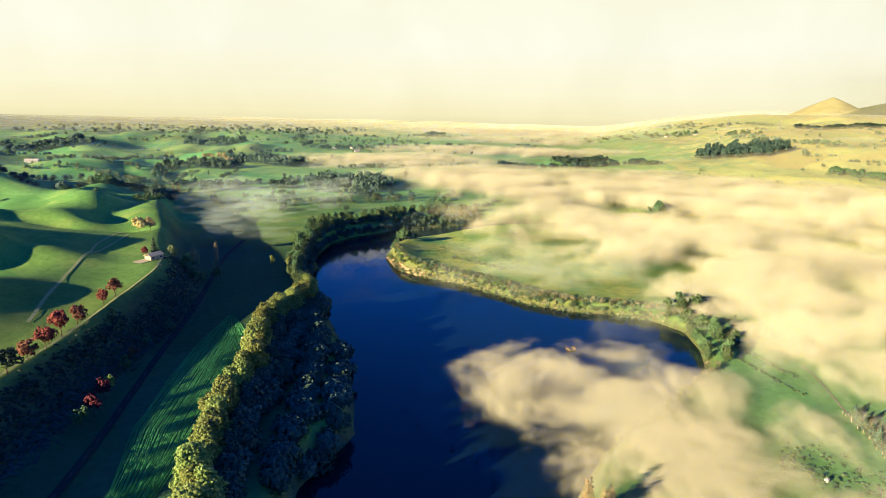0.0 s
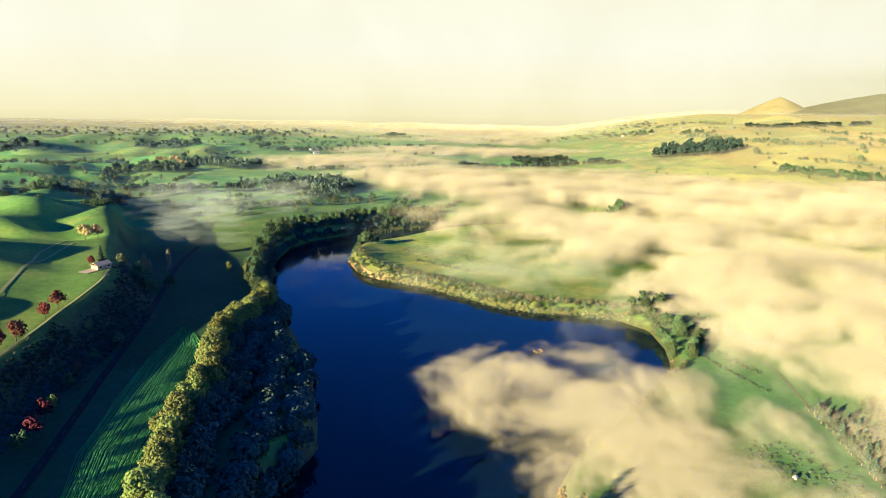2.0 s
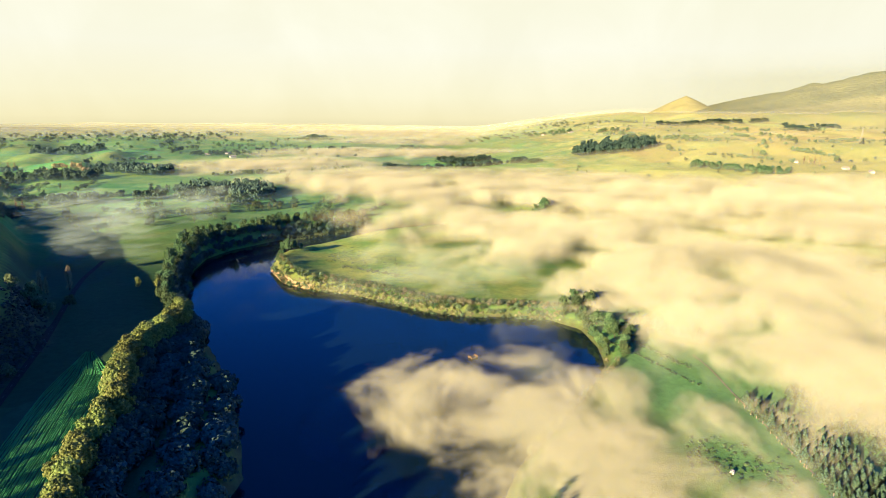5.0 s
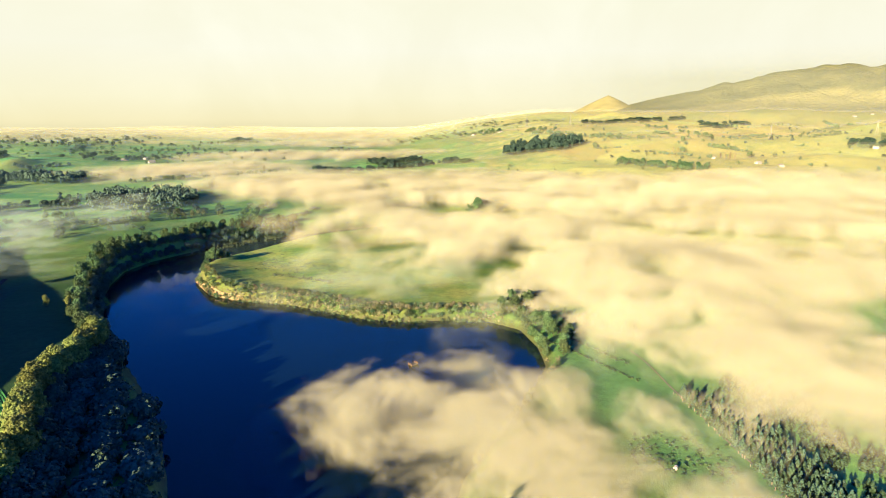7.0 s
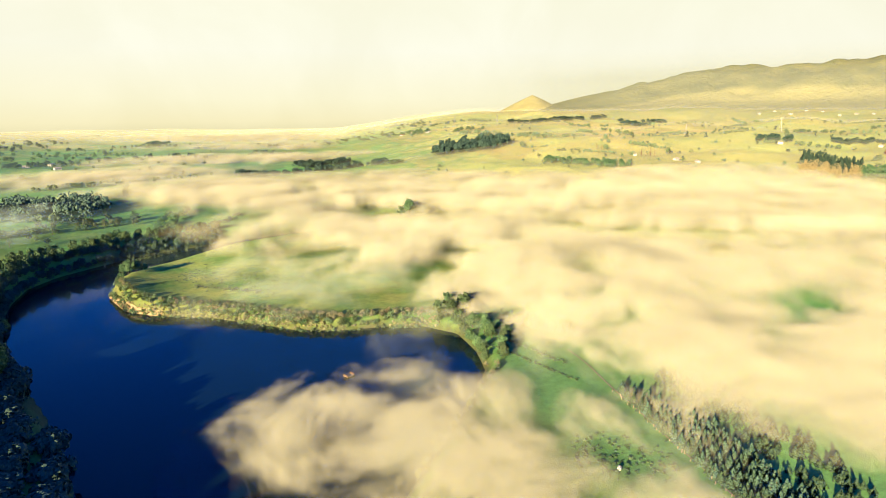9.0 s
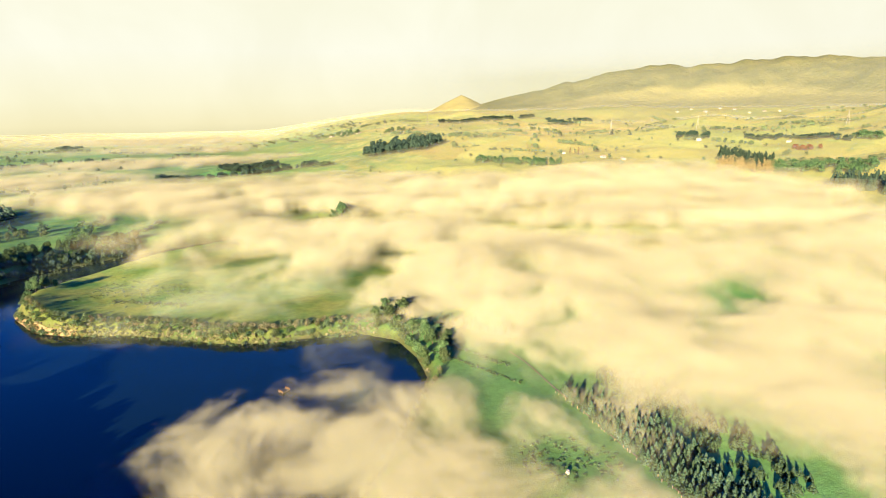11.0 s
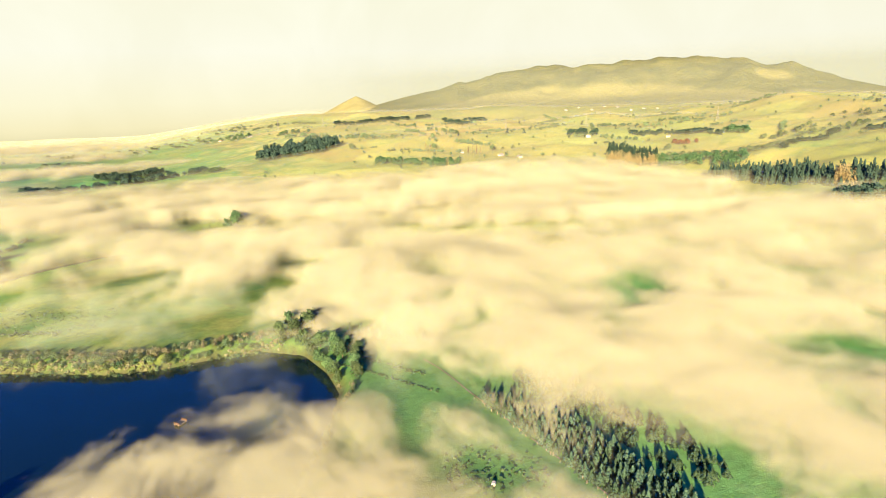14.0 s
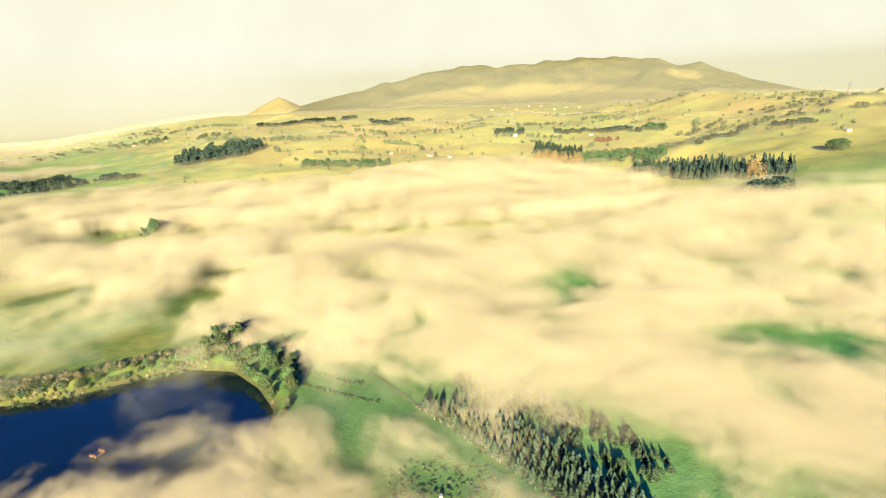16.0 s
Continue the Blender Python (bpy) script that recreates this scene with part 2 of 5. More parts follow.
# ---------- small geometry kit ----------
def mesh(name, verts, faces, mat, smooth=False):
    me = bpy.data.meshes.new(name)
    me.from_pydata([tuple(v) for v in verts], [], [tuple(f) for f in faces])
    me.materials.append(mat)
    if smooth:
        me.polygons.foreach_set("use_smooth", [True] * len(me.polygons))
    me.update()
    return me


def thing(name, at=(0, 0, 0), turn=0.0, **tags):
    ob = new(name)
    ob.empty_display_size = 0.5
    ob.matrix_basis = pose(*at, 0, 0, turn)
    return tagged(ob, **tags)


def part(name, me, parent, label=""):
    ob = new(name, me)
    ob.parent = parent
    return tagged(ob, label=label)


LATTICE = np.random.RandomState(11).rand(8, 256, 256)


def vnoise(x, y, scale, seed):
    u, v = np.asarray(x) / scale + 1000.0, np.asarray(y) / scale + 1000.0
    i, j = np.floor(u).astype(int), np.floor(v).astype(int)
    a, b = u - i, v - j
    a, b = a * a * (3 - 2 * a), b * b * (3 - 2 * b)
    g = LATTICE[seed % 8]
    p = lambda m, n: g[(i + m) % 256, (j + n) % 256]
    return (p(0, 0) * (1 - a) + p(1, 0) * a) * (1 - b) + (p(0, 1) * (1 - a) + p(1, 1) * a) * b


def fbm(x, y, scale, octaves, seed):
    s, amp, tot = 0.0, 1.0, 0.0
    for k in range(octaves):
        s = s + amp * vnoise(x, y, scale / 2 ** k, seed + k)
        tot += amp
        amp *= 0.5
    return s / tot - 0.5


def smooth(a, b, v):
    t = np.clip((np.asarray(v, float) - a) / (b - a), 0, 1)
    return t * t * (3 - 2 * t)


# ---------- the lie of the land ----------
LEFT_BANK = [(-30, -450), (-48, 80), (-55, 217), (-38, 258), (-44, 294), (-52, 332), (-70, 390), (-92, 447),
             (-113, 505), (-123, 562), (-128, 618), (-124, 666), (-106, 702), (-80, 728), (-40, 766), (50, 803), (160, 834), (330, 870)]
RIGHT_BANK = [(330, 830), (160, 795), (54, 742), (12, 712), (-27, 676), (-50, 641), (-57, 608), (-42, 560), (-19, 536),
              (14, 516), (43, 489), (69, 462), (99, 446), (132, 440), (156, 430), (171, 407), (168, 373), (160, 346),
              (138, 318), (108, 285), (74, 250), (52, 212), (42, 120), (38, -450)]
RIVER = np.array(LEFT_BANK + RIGHT_BANK, float)


def shore_distance(outline, x, y):
    """Metres to the edge of an outline on the map, below zero inside it."""
    x, y = np.asarray(x, float), np.asarray(y, float)
    d, inside = np.full(x.shape, 1e9), np.zeros(x.shape, bool)
    outline = np.asarray(outline, float)
    for (ax, ay), (bx, by) in zip(outline, np.roll(outline, -1, 0)):
        ex, ey = bx - ax, by - ay
        t = np.clip(((x - ax) * ex + (y - ay) * ey) / (ex * ex + ey * ey), 0, 1)
        d = np.minimum(d, np.hypot(x - ax - t * ex, y - ay - t * ey))
        cross = ((ay > y) != (by > y)) & (x < ex * (y - ay) / (ey if ey else 1e-9) + ax)
        inside ^= cross
    return np.where(inside, -d, d)


def river_distance(x, y):
    return shore_distance(RIVER, x, y)


TERRACE_Y = [-500, 100, 227, 271, 308, 354, 394, 421, 470, 560, 700, 900]
TERRACE_X = [-168, -178, -187, -186, -188, -190, -189, -197, -222, -262, -330, -420]
PEAKS_AZ = [20, 30, 33.8, 37.8, 41.9, 44.9, 47.9, 51.4, 53.9, 56.8, 60.7, 64.8, 68.8, 72.6, 75.8, 80, 95]
PEAKS_Z = [80, 120, 215, 283, 341, 404, 425, 407, 407, 433, 443, 407, 321, 247, 186, 140, 110]


def height(x, y):
    x, y = np.asarray(x, float), np.asarray(y, float)
    r, az = np.hypot(x, y), np.degrees(np.arctan2(x, np.maximum(y, 1e-3)))
    d = river_distance(x, y)
    # flats by the river: a higher one on the left bank, low meadows on the other
    east = smooth(-75, 10, x)
    flat = 14 * (1 - east) + 4.5 * east
    north = smooth(620, 760, y) * (1 - smooth(40, 200, x))
    flat = flat * (1 - north) + 10 * north
    # terrace with its bluff
    edge = np.interp(y, TERRACE_Y, TERRACE_X)
    top = np.interp(y, [60, 150, 192, 235, 310, 360, 400, 600, 900], [36, 35.5, 34.3, 33.5, 34, 37, 41, 40, 30])
    up = smooth(0, 1, (edge + 26 - x) / 28)
    z = flat + (top - flat) * up * (1 - smooth(700, 1000, y))
    # rolling paddocks on the terrace and beyond
    roll = smooth(14, 90, edge - x) * (1 - smooth(1500, 3200, r))
    z = z + roll * (52 * fbm(x, y, 210, 3, 1) + 36 * fbm(x, y, 80, 2, 4))
    # knolls on the terrace
    wa, wb = 60 * fbm(x, y, 90, 3, 3), 60 * fbm(x, y, 90, 3, 5)
    for kx, ky, ka, kb, kh in ((-312, 250, 46, 80, 31), (-345, 370, 50, 85, 31), (-305, 450, 60, 30, 5), (-425, 520, 60, 60, 18), (-520, 700, 80, 70, 22), (-360, 640, 46, 40, 12)):
        z = z + kh * np.exp(-((x + wa - kx) / ka) ** 2 - ((y + wb - ky) / kb) ** 2)
    # a winding gully and hollows that hold the morning shade
    for gx, gy, ga, gb, gd in ((-290, 428, 30, 13, 5), (-338, 640, 16, 60, 10), (-318, 580, 20, 32, 10), (-288, 535, 24, 24, 9), (-350, 530, 34, 14, 6), (-385, 690, 40, 18, 7)):
        z = z - gd * np.exp(-((x - gx) / ga) ** 2 - ((y - gy) / gb) ** 2)
    # the land climbs away from the valley
    left = np.interp(r, [0, 700, 1200, 1700, 2500, 4000, 4900], [0, 2, 16, 27, 36, 32, -10])
    rr = r * (1 + 0.75 * smooth(55, 80, az))
    right = np.interp(rr, [0, 700, 950, 1250, 1600, 2100, 2500, 2850, 3300, 5200], [0, 2, 16, 50, 80, 102, 116, 150, 152, 150])
    turn = smooth(12, 27, az)
    z = z + left * (1 - turn) + right * turn
    rough = smooth(900, 1500, rr)
    z = z + rough * (34 * fbm(x, y, 420, 4, 2) + 17 * fbm(x, y, 120, 3, 5)) * (0.55 + 1.1 * turn * (1 - smooth(2600, 3300, r)))
    # a wooded knoll between two fog banks
    z = z + 16 * np.exp(-((x - 330) / 190) ** 2 - ((y - 1260) / 60) ** 2)
    # banks down to the bed
    bank = smooth(-3, 9, d)
    z = np.where(d < 9, -4 + (z + 4) * bank, z)
    return z + 0.5 * fbm(x, y, 18, 2, 6) * smooth(4, 12, d)


def steps(a, b, lo, hi, fine=5.0, grow=1.028, most=70.0):
    mid = list(np.arange(lo, hi + 0.1, fine))
    s, v = fine, hi
    while v < b:
        s = min(s * grow, most)
        v += s
        mid.append(v)
    s, v, pre = fine, lo, []
    while v > a:
        s = min(s * grow, most)
        v -= s
        pre.append(v)
    return np.array(pre[::-1] + mid)


def sheet(name, xs, ys, zs, mat, keep=None):
    n, m = len(xs), len(ys)
    X, Y = np.meshgrid(xs, ys)
    v = np.stack([X.ravel(), Y.ravel(), zs.ravel()], 1)
    i = np.arange(n * m).reshape(m, n)
    f = np.stack([i[:-1, :-1], i[:-1, 1:], i[1:, 1:], i[1:, :-1]], -1).reshape(-1, 4)
    if keep is not None:
        f = f[keep[f].all(1)]
    return mesh(name, v, f.tolist(), mat, True)


xs, ys = steps(-4700, 4750, -330, 330), steps(-700, 4780, 150, 760)
GX, GY = np.meshgrid(xs, ys)
GZ = height(GX, GY)


def ground(x, y):
    """The height of the ground sheet at a point."""
    i = min(max(int(np.searchsorted(xs, x)) - 1, 0), len(xs) - 2)
    j = min(max(int(np.searchsorted(ys, y)) - 1, 0), len(ys) - 2)
    a, b = (x - xs[i]) / (xs[i + 1] - xs[i]), (y - ys[j]) / (ys[j + 1] - ys[j])
    return float((GZ[j, i] * (1 - a) + GZ[j, i + 1] * a) * (1 - b) + (GZ[j + 1, i] * (1 - a) + GZ[j + 1, i + 1] * a) * b)


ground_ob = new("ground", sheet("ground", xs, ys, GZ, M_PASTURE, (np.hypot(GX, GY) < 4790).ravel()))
def set_field(me, name, values):
    a = me.attributes.new(name, "FLOAT", "POINT")
    a.data.foreach_set("value", np.asarray(values, np.float32).ravel())


GD = river_distance(GX, GY)
GR, GA = np.hypot(GX, GY), np.degrees(np.arctan2(GX, np.maximum(GY, 1e-3)))
# dry slopes; far land and peninsula also yellowed to imitate haze
set_field(ground_ob.data, "dryness", 0.85 * smooth(14, 30, GA) * smooth(450, 750, GR) + 0.12 * smooth(1500, 3500, GR)
          + 0.5 * smooth(-75, -40, GX) * (1 - smooth(150, 190, GX)) * smooth(420, 470, GY) * (1 - smooth(740, 800, GY))
          + 0.32 * (1 - smooth(6, 16, GA)) * smooth(600, 900, GR))
GE = np.interp(GY, TERRACE_Y, TERRACE_X)
# soil by the water, plus a band of painted shade on the bluff
set_field(ground_ob.data, "bareness", np.maximum(0.9 * (1 - smooth(3, 8, GD)) * (0.15 + 0.85 * smooth(-80, -58, GX)), 0.3 * smooth(2, 6, GX - GE) * (1 - smooth(24, 34, GX - GE)) * (1 - smooth(470, 520, GY))))
set_field(ground_ob.data, "lushness", 0.45 * (1 - smooth(6, 16, GA)) * smooth(650, 800, GR) * (1 - smooth(1800, 3000, GR)) + smooth(-80, -20, GX) * (1 - smooth(800, 1000, GR)) * smooth(5, 14, GD) * (0.08 + 0.77 * smooth(130, 175, GX) * (1 - smooth(420, 470, GY))))
# painted shade: darker grass from the bluff across the valley floor
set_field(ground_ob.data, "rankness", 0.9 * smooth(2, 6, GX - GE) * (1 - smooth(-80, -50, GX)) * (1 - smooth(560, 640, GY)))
tagged(ground_ob, "rolling green pasture with straw-coloured slopes round a river bend", "ground", kind="structure")

wx, wy = np.linspace(-170, 345, 60), np.linspace(-460, 900, 120)
river_ob = new("water", sheet("water", wx, wy, np.zeros((120, 60)), M_WATER))
tagged(river_ob, "still dark blue river water in a wide bend", "water", kind="structure")


def mountain():
    az = np.linspace(24, 92, 240)
    rs = np.linspace(3250, 4700, 60)
    A, R = np.meshgrid(az, rs)
    X, Y = R * np.sin(np.radians(A)), R * np.cos(np.radians(A))
    crest = np.interp(A, PEAKS_AZ, PEAKS_Z)
    crest = crest + 44 * fbm(A * 40, A * 0 + 7, 60, 5, 4) * smooth(230, 330, crest)
    prof = smooth(3300, 4350, R) * (1 - 0.5 * smooth(4380, 4700, R))
    spur = fbm(X, Y, 380, 5, 3) * 170 * smooth(3400, 3900, R) * (1 - smooth(4150, 4350, R)) * smooth(200, 380, crest)
    base = height(X, Y)
    Z = base - 14 + np.maximum(crest - base + 14, 0) * prof + spur + 10 * fbm(X, Y, 130, 3, 0) * prof
    v = np.stack([X.ravel(), Y.ravel(), Z.ravel()], 1)
    i = np.arange(A.size).reshape(A.shape)
    f = np.stack([i[:-1, :-1], i[1:, :-1], i[1:, 1:], i[:-1, 1:]], -1).reshape(-1, 4)
    ob = new("mountain", mesh("mountain", v, f.tolist(), M_MOUNTAIN, True))
    a = ob.data.attributes.new("cleared", "FLOAT", "POINT")
    patch = 1 - smooth(0.28, 0.42, (Z - base + 14) / np.maximum(crest - base + 14, 1) + 0.6 * fbm(X, Y, 500, 4, 6))
    patch = np.maximum(patch, 1 - smooth(0.7, 1.1, np.hypot((A - 66.6) / 1.5, (Z - 300 + 14 * (A - 66.6)) / 34)))
    a.data.foreach_set("value", np.asarray(np.clip(patch, 0, 1), np.float32).ravel())
    return tagged(ob, "long bush-clad mountain ridge hazy in morning sun", "mountain", kind="structure")


mountain()


def conical_hill():
    n, cx, cy = 61, 2179, 3538
    g = np.linspace(-330, 330, n)
    X, Y = np.meshgrid(g, g)
    d = np.hypot(X * 1.15, Y)
    Z = height(X + cx, Y + cy) - 6 + 112 * np.clip(1 - d / 270, 0, 1) ** 1.05 + 4 * fbm(X, Y, 60, 3, 2)
    ob = new("hill", sheet("hill", g + cx, g + cy, Z, M_HILL))
    return tagged(ob, "steep straw-coloured conical hill on the skyline", "hill", kind="structure")


conical_hill()


def sky_backdrop():
    """The bright hazy band of sky above the horizon."""
    m, nt, b, link = material("horizon_glow")
    nt.nodes.remove(b)
    tc = nt.nodes.new("ShaderNodeTexCoord")
    sp = nt.nodes.new("ShaderNodeSeparateXYZ")
    link(tc.outputs["Object"], sp.inputs[0])
    mr = node(nt, "ShaderNodeMapRange", From_Min=0.0, From_Max=1000.0)
    link(sp.outputs[2], mr.inputs[0])
    cl = noise_tex(nt, 0.0011, 5, 0.55, 0.6)
    r = ramp(nt, [(0.02, (0.80, 0.73, 0.43)), (0.10, (0.90, 0.825, 0.51)), (0.26, (0.93, 0.885, 0.62)), (0.6, (0.935, 0.92, 0.75)), (1.0, (0.93, 0.915, 0.72))])
    link(mr.outputs[0], r.inputs[0])
    c = ramp(nt, [(0.4, (0.97, 0.97, 0.965)), (0.66, (1.01, 1.015, 1.04))])
    link(cl.outputs[0], c.inputs[0])
    em = nt.nodes.new("ShaderNodeEmission")
    em.inputs[1].default_value = 0.305
    link(mix(nt, r.outputs[0], c.outputs[0], 1.0, "MULTIPLY"), em.inputs[0])
    link(em.outputs[0], nt.nodes["Material Output"].inputs[0])
    az = np.radians(np.linspace(-39.5, 108, 90))
    zs = [-60, 150, 350, 650, 1045]
    v = [(4800 * math.sin(a), 40 + 4800 * math.cos(a), z) for z in zs for a in az]
    f = [(k * 90 + i, k * 90 + i + 1, k * 90 + 91 + i, k * 90 + 90 + i) for k in range(4) for i in range(89)]
    ob = new("backdrop", mesh("backdrop", v, f, m, True))
    return tagged(ob, "pale cream hazy sky above the horizon", "sky", kind="structure")


sky_backdrop()


# ---------- trees ----------
def limb(verts, faces, a, b, ra, rb, sides=6):
    a, b = Vector(a), Vector(b)
    q = (b - a).to_track_quat("Z", "Y")
    k = len(verts)
    for p, r in ((a, ra), (b, rb)):
        for i in range(sides):
            t = 2 * math.pi * i / sides
            verts.append(p + q @ Vector((r * math.cos(t), r * math.sin(t), 0)))
    for i in range(sides):
        j = (i + 1) % sides
        faces.append((k + i, k + j, k + sides + j, k + sides + i))
    faces.append(tuple(k + sides + i for i in range(sides)))


def clump(verts, faces, p, s, rnd, flat=1.0, out=None, n=6):
    """A ragged, cupped tuft of leaves that faces outwards from the crown."""
    k = len(verts)
    p = Vector(p)
    way = (out if out is not None else Vector((0, 0, 1))) + Vector((rnd.gauss(0, 0.35), rnd.gauss(0, 0.35), rnd.gauss(0, 0.35)))
    turn = way.normalized().to_track_quat("Z", "Y").to_matrix() @ Euler((0, 0, rnd.uniform(0, 6.28))).to_matrix()
    verts.append(p + turn @ Vector((0, 0, 0.35 * s)))
    for i in range(n):
        t = 2 * math.pi * i / n
        r = s * rnd.uniform(0.6, 1.25)
        verts.append(p + turn @ Vector((r * math.cos(t), r * math.sin(t), flat * s * rnd.uniform(-0.55, 0.15))))
    for i in range(n):
        faces.append((k, k + 1 + i, k + 1 + (i + 1) % n))


def crown_points(kind, h, w, n, rnd):
    """Places and sizes of leaf clumps for a tree of height h and crown width w."""
    out = []
    if kind == "conifer":
        for _ in range(n):
            q = rnd.random() ** 1.35
            z = h * (0.10 + 0.88 * q)
            rad = 0.5 * w * (1 - q) ** 0.85 * (0.82 + 0.3 * math.sin(q * 37)) * rnd.uniform(0.55, 1.08) + 0.12
            t = rnd.uniform(0, 6.283)
            out.append(((rad * math.cos(t), rad * math.sin(t), z - 0.22 * rad), w * 0.105 * (1.15 - 0.6 * q), 0.6, Vector((math.cos(t), math.sin(t), 0.9))))
        return out
    lobes = []
    if kind == "column":
        for i in range(9):
            q = (i + 0.5) / 9
            lobes.append((Vector((rnd.uniform(-1, 1) * w * 0.08, rnd.uniform(-1, 1) * w * 0.08, h * (0.1 + 0.86 * q))),
                          0.5 * w * (1 - abs(q - 0.4) ** 1.6 * 1.3) * rnd.uniform(0.75, 1.05), 1.5))
    else:
        low = 0.30 if kind == "round" else 0.16
        for i in range(18):
            t, q = rnd.uniform(0, 6.283), rnd.random()
            rr = (0.4 if kind == 'round' else 0.34) * w * math.sqrt(rnd.random()) * (1 - 0.55 * q)
            lobes.append((Vector((rr * math.cos(t), rr * math.sin(t), h * (low + 0.12 + (0.72 - low) * q))),
                          w * (rnd.uniform(0.11, 0.22) if kind == 'round' else rnd.uniform(0.15, 0.28)) * (1 - 0.25 * q), 1.05))
    tot = sum(l[1] ** 2 for l in lobes)
    for c, rad, tall in lobes:
        for _ in range(max(3, int(n * rad * rad / tot))):
            v = Vector((rnd.gauss(0, 1), rnd.gauss(0, 1), rnd.gauss(0, 1) + 0.25)).normalized()
            p = c + Vector((v.x, v.y, v.z * tall)) * rad * rnd.uniform(0.55, 1.22)
            out.append((p, w * rnd.uniform(0.045, 0.085) * min(1.0, (900 / n) ** 0.42), 1.0, (v + (p - Vector((0, 0, 0.5 * h))).normalized() * 0.8).normalized()))
    return out


TREE_STOCK = {}


def tree_meshes(kind, h, w, n, leaf, bark, variant):
    key = (kind, h, w, n, leaf.name, bark.name, variant)
    if key in TREE_STOCK:
        return TREE_STOCK[key]
    rnd = random.Random(repr(key[:4]) + str(variant))
    pts = crown_points(kind, h, w, n, rnd)
    tv, tf = [], []
    lean = Vector((rnd.uniform(-0.03, 0.03) * h, rnd.uniform(-0.03, 0.03) * h, 0))
    top = h * (0.95 if kind in ("conifer", "column") else 0.62)
    r0 = max(0.12, 0.018 * h)
    limb(tv, tf, (0, 0, -1.2), Vector((0, 0, 0.12 * h)), r0 * 1.35, r0)
    limb(tv, tf, (0, 0, 0.12 * h), lean + Vector((0, 0, top)), r0, r0 * 0.25)
    for _ in range(7 if kind != "conifer" else 3):
        q = rnd.uniform(0.25, 0.8)
        p = pts[rnd.randrange(len(pts))][0]
        limb(tv, tf, lean * q + Vector((0, 0, top * q)), Vector(p), r0 * 0.5 * (1 - 0.5 * q), r0 * 0.12, 5)
    cv, cf = [], []
    for p, s, flat, way in pts:
        clump(cv, cf, p, s, rnd, flat, way, 5 if n > 400 else 6)
    TREE_STOCK[key] = (mesh("trunk", tv, tf, bark), mesh("crown", cv, cf, leaf))
    return TREE_STOCK[key]


def plant(name, kind, x, y, h, w, n, leaf, label, group="", bark=None, sink=0.0, rnd=random, category="tree", z=None):
    sc = rnd.uniform(0.92, 1.1)
    hh, ww = round(h / 2) * 2 or 2, max(1.0, round(w))
    t, c = tree_meshes(kind, hh, ww, n, leaf, bark or M_BARK, rnd.randrange(3))
    ob = thing(name, (x, y, (ground(x, y) if z is None else z) - sink), rnd.uniform(0, 360), label=label, category=category, group=group)
    ob.scale = (sc * w / ww, sc * w / ww, sc * h / hh)
    part("trunk", t, ob)
    part("crown", c, ob)
    return ob


def along(line, step, rnd, jitter=0.0):
    """Points along a line of corners, about step apart."""
    out, rest = [], 0.0
    for (ax, ay), (bx, by) in zip(line, line[1:]):
        ln = math.hypot(bx - ax, by - ay)
        s = rest
        while s < ln:
            q = s / ln
            out.append((ax + (bx - ax) * q + rnd.uniform(-jitter, jitter), ay + (by - ay) * q + rnd.uniform(-jitter, jitter)))
            s += step * rnd.uniform(0.8, 1.2)
        rest = s - ln
    return out


R1 = random.Random(5)
WILLOW = "yellowing willow with a dense billowing crown on the river bank"
# rows start out of view; those unseen trees are added to shade the bank
for x, y in along([(-62, 96), (-72, 140), (-80, 178), (-86, 205), (-92, 227), (-96, 250), (-95, 268), (-92, 285), (-98, 305), (-104, 330), (-106, 357), (-97, 388), (-92, 408)], 6.6, R1, 2.0):
    plant("willow_tree", "full", x, y, R1.uniform(17, 22), R1.uniform(13, 17), 2300, M_WILLOW, WILLOW, "willows on the bank", rnd=R1)
# trees behind the willows get a leaf colour already darkened for shade
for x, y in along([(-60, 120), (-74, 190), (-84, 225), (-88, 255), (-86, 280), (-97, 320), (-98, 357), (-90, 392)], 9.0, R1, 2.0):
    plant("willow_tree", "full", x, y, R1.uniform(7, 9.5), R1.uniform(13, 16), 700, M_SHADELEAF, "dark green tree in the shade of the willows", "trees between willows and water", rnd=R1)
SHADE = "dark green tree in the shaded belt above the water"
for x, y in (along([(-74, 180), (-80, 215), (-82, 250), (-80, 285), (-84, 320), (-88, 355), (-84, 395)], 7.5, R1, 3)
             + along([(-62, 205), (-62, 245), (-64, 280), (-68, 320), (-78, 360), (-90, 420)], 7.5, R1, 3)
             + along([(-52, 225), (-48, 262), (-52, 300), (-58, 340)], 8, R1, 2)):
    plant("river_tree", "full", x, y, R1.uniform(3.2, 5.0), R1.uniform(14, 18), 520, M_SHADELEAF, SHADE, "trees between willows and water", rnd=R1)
for x, y in along([(-100, 440), (-118, 470), (-126, 505), (-133, 545), (-138, 580), (-139, 622), (-134, 674), (-113, 714), (-86, 738), (-46, 778), (50, 816)], 7.5, R1, 4):
    plant("bank_tree", "full", x, y, R1.uniform(9, 15), R1.uniform(9, 13), 300, M_GREENLEAF, "dark leafy tree leaning over the far river bank", "trees along the far bank", rnd=R1)
for x, y in along([(-138, 640), (-126, 700), (-88, 738), (-40, 782)], 8, R1, 5):
    plant("bank_tree", "full", x - 8, y + 10, R1.uniform(11, 16), R1.uniform(9, 13), 300, M_GREENLEAF, "dark leafy tree leaning over the far river bank", "trees along the far bank", rnd=R1)
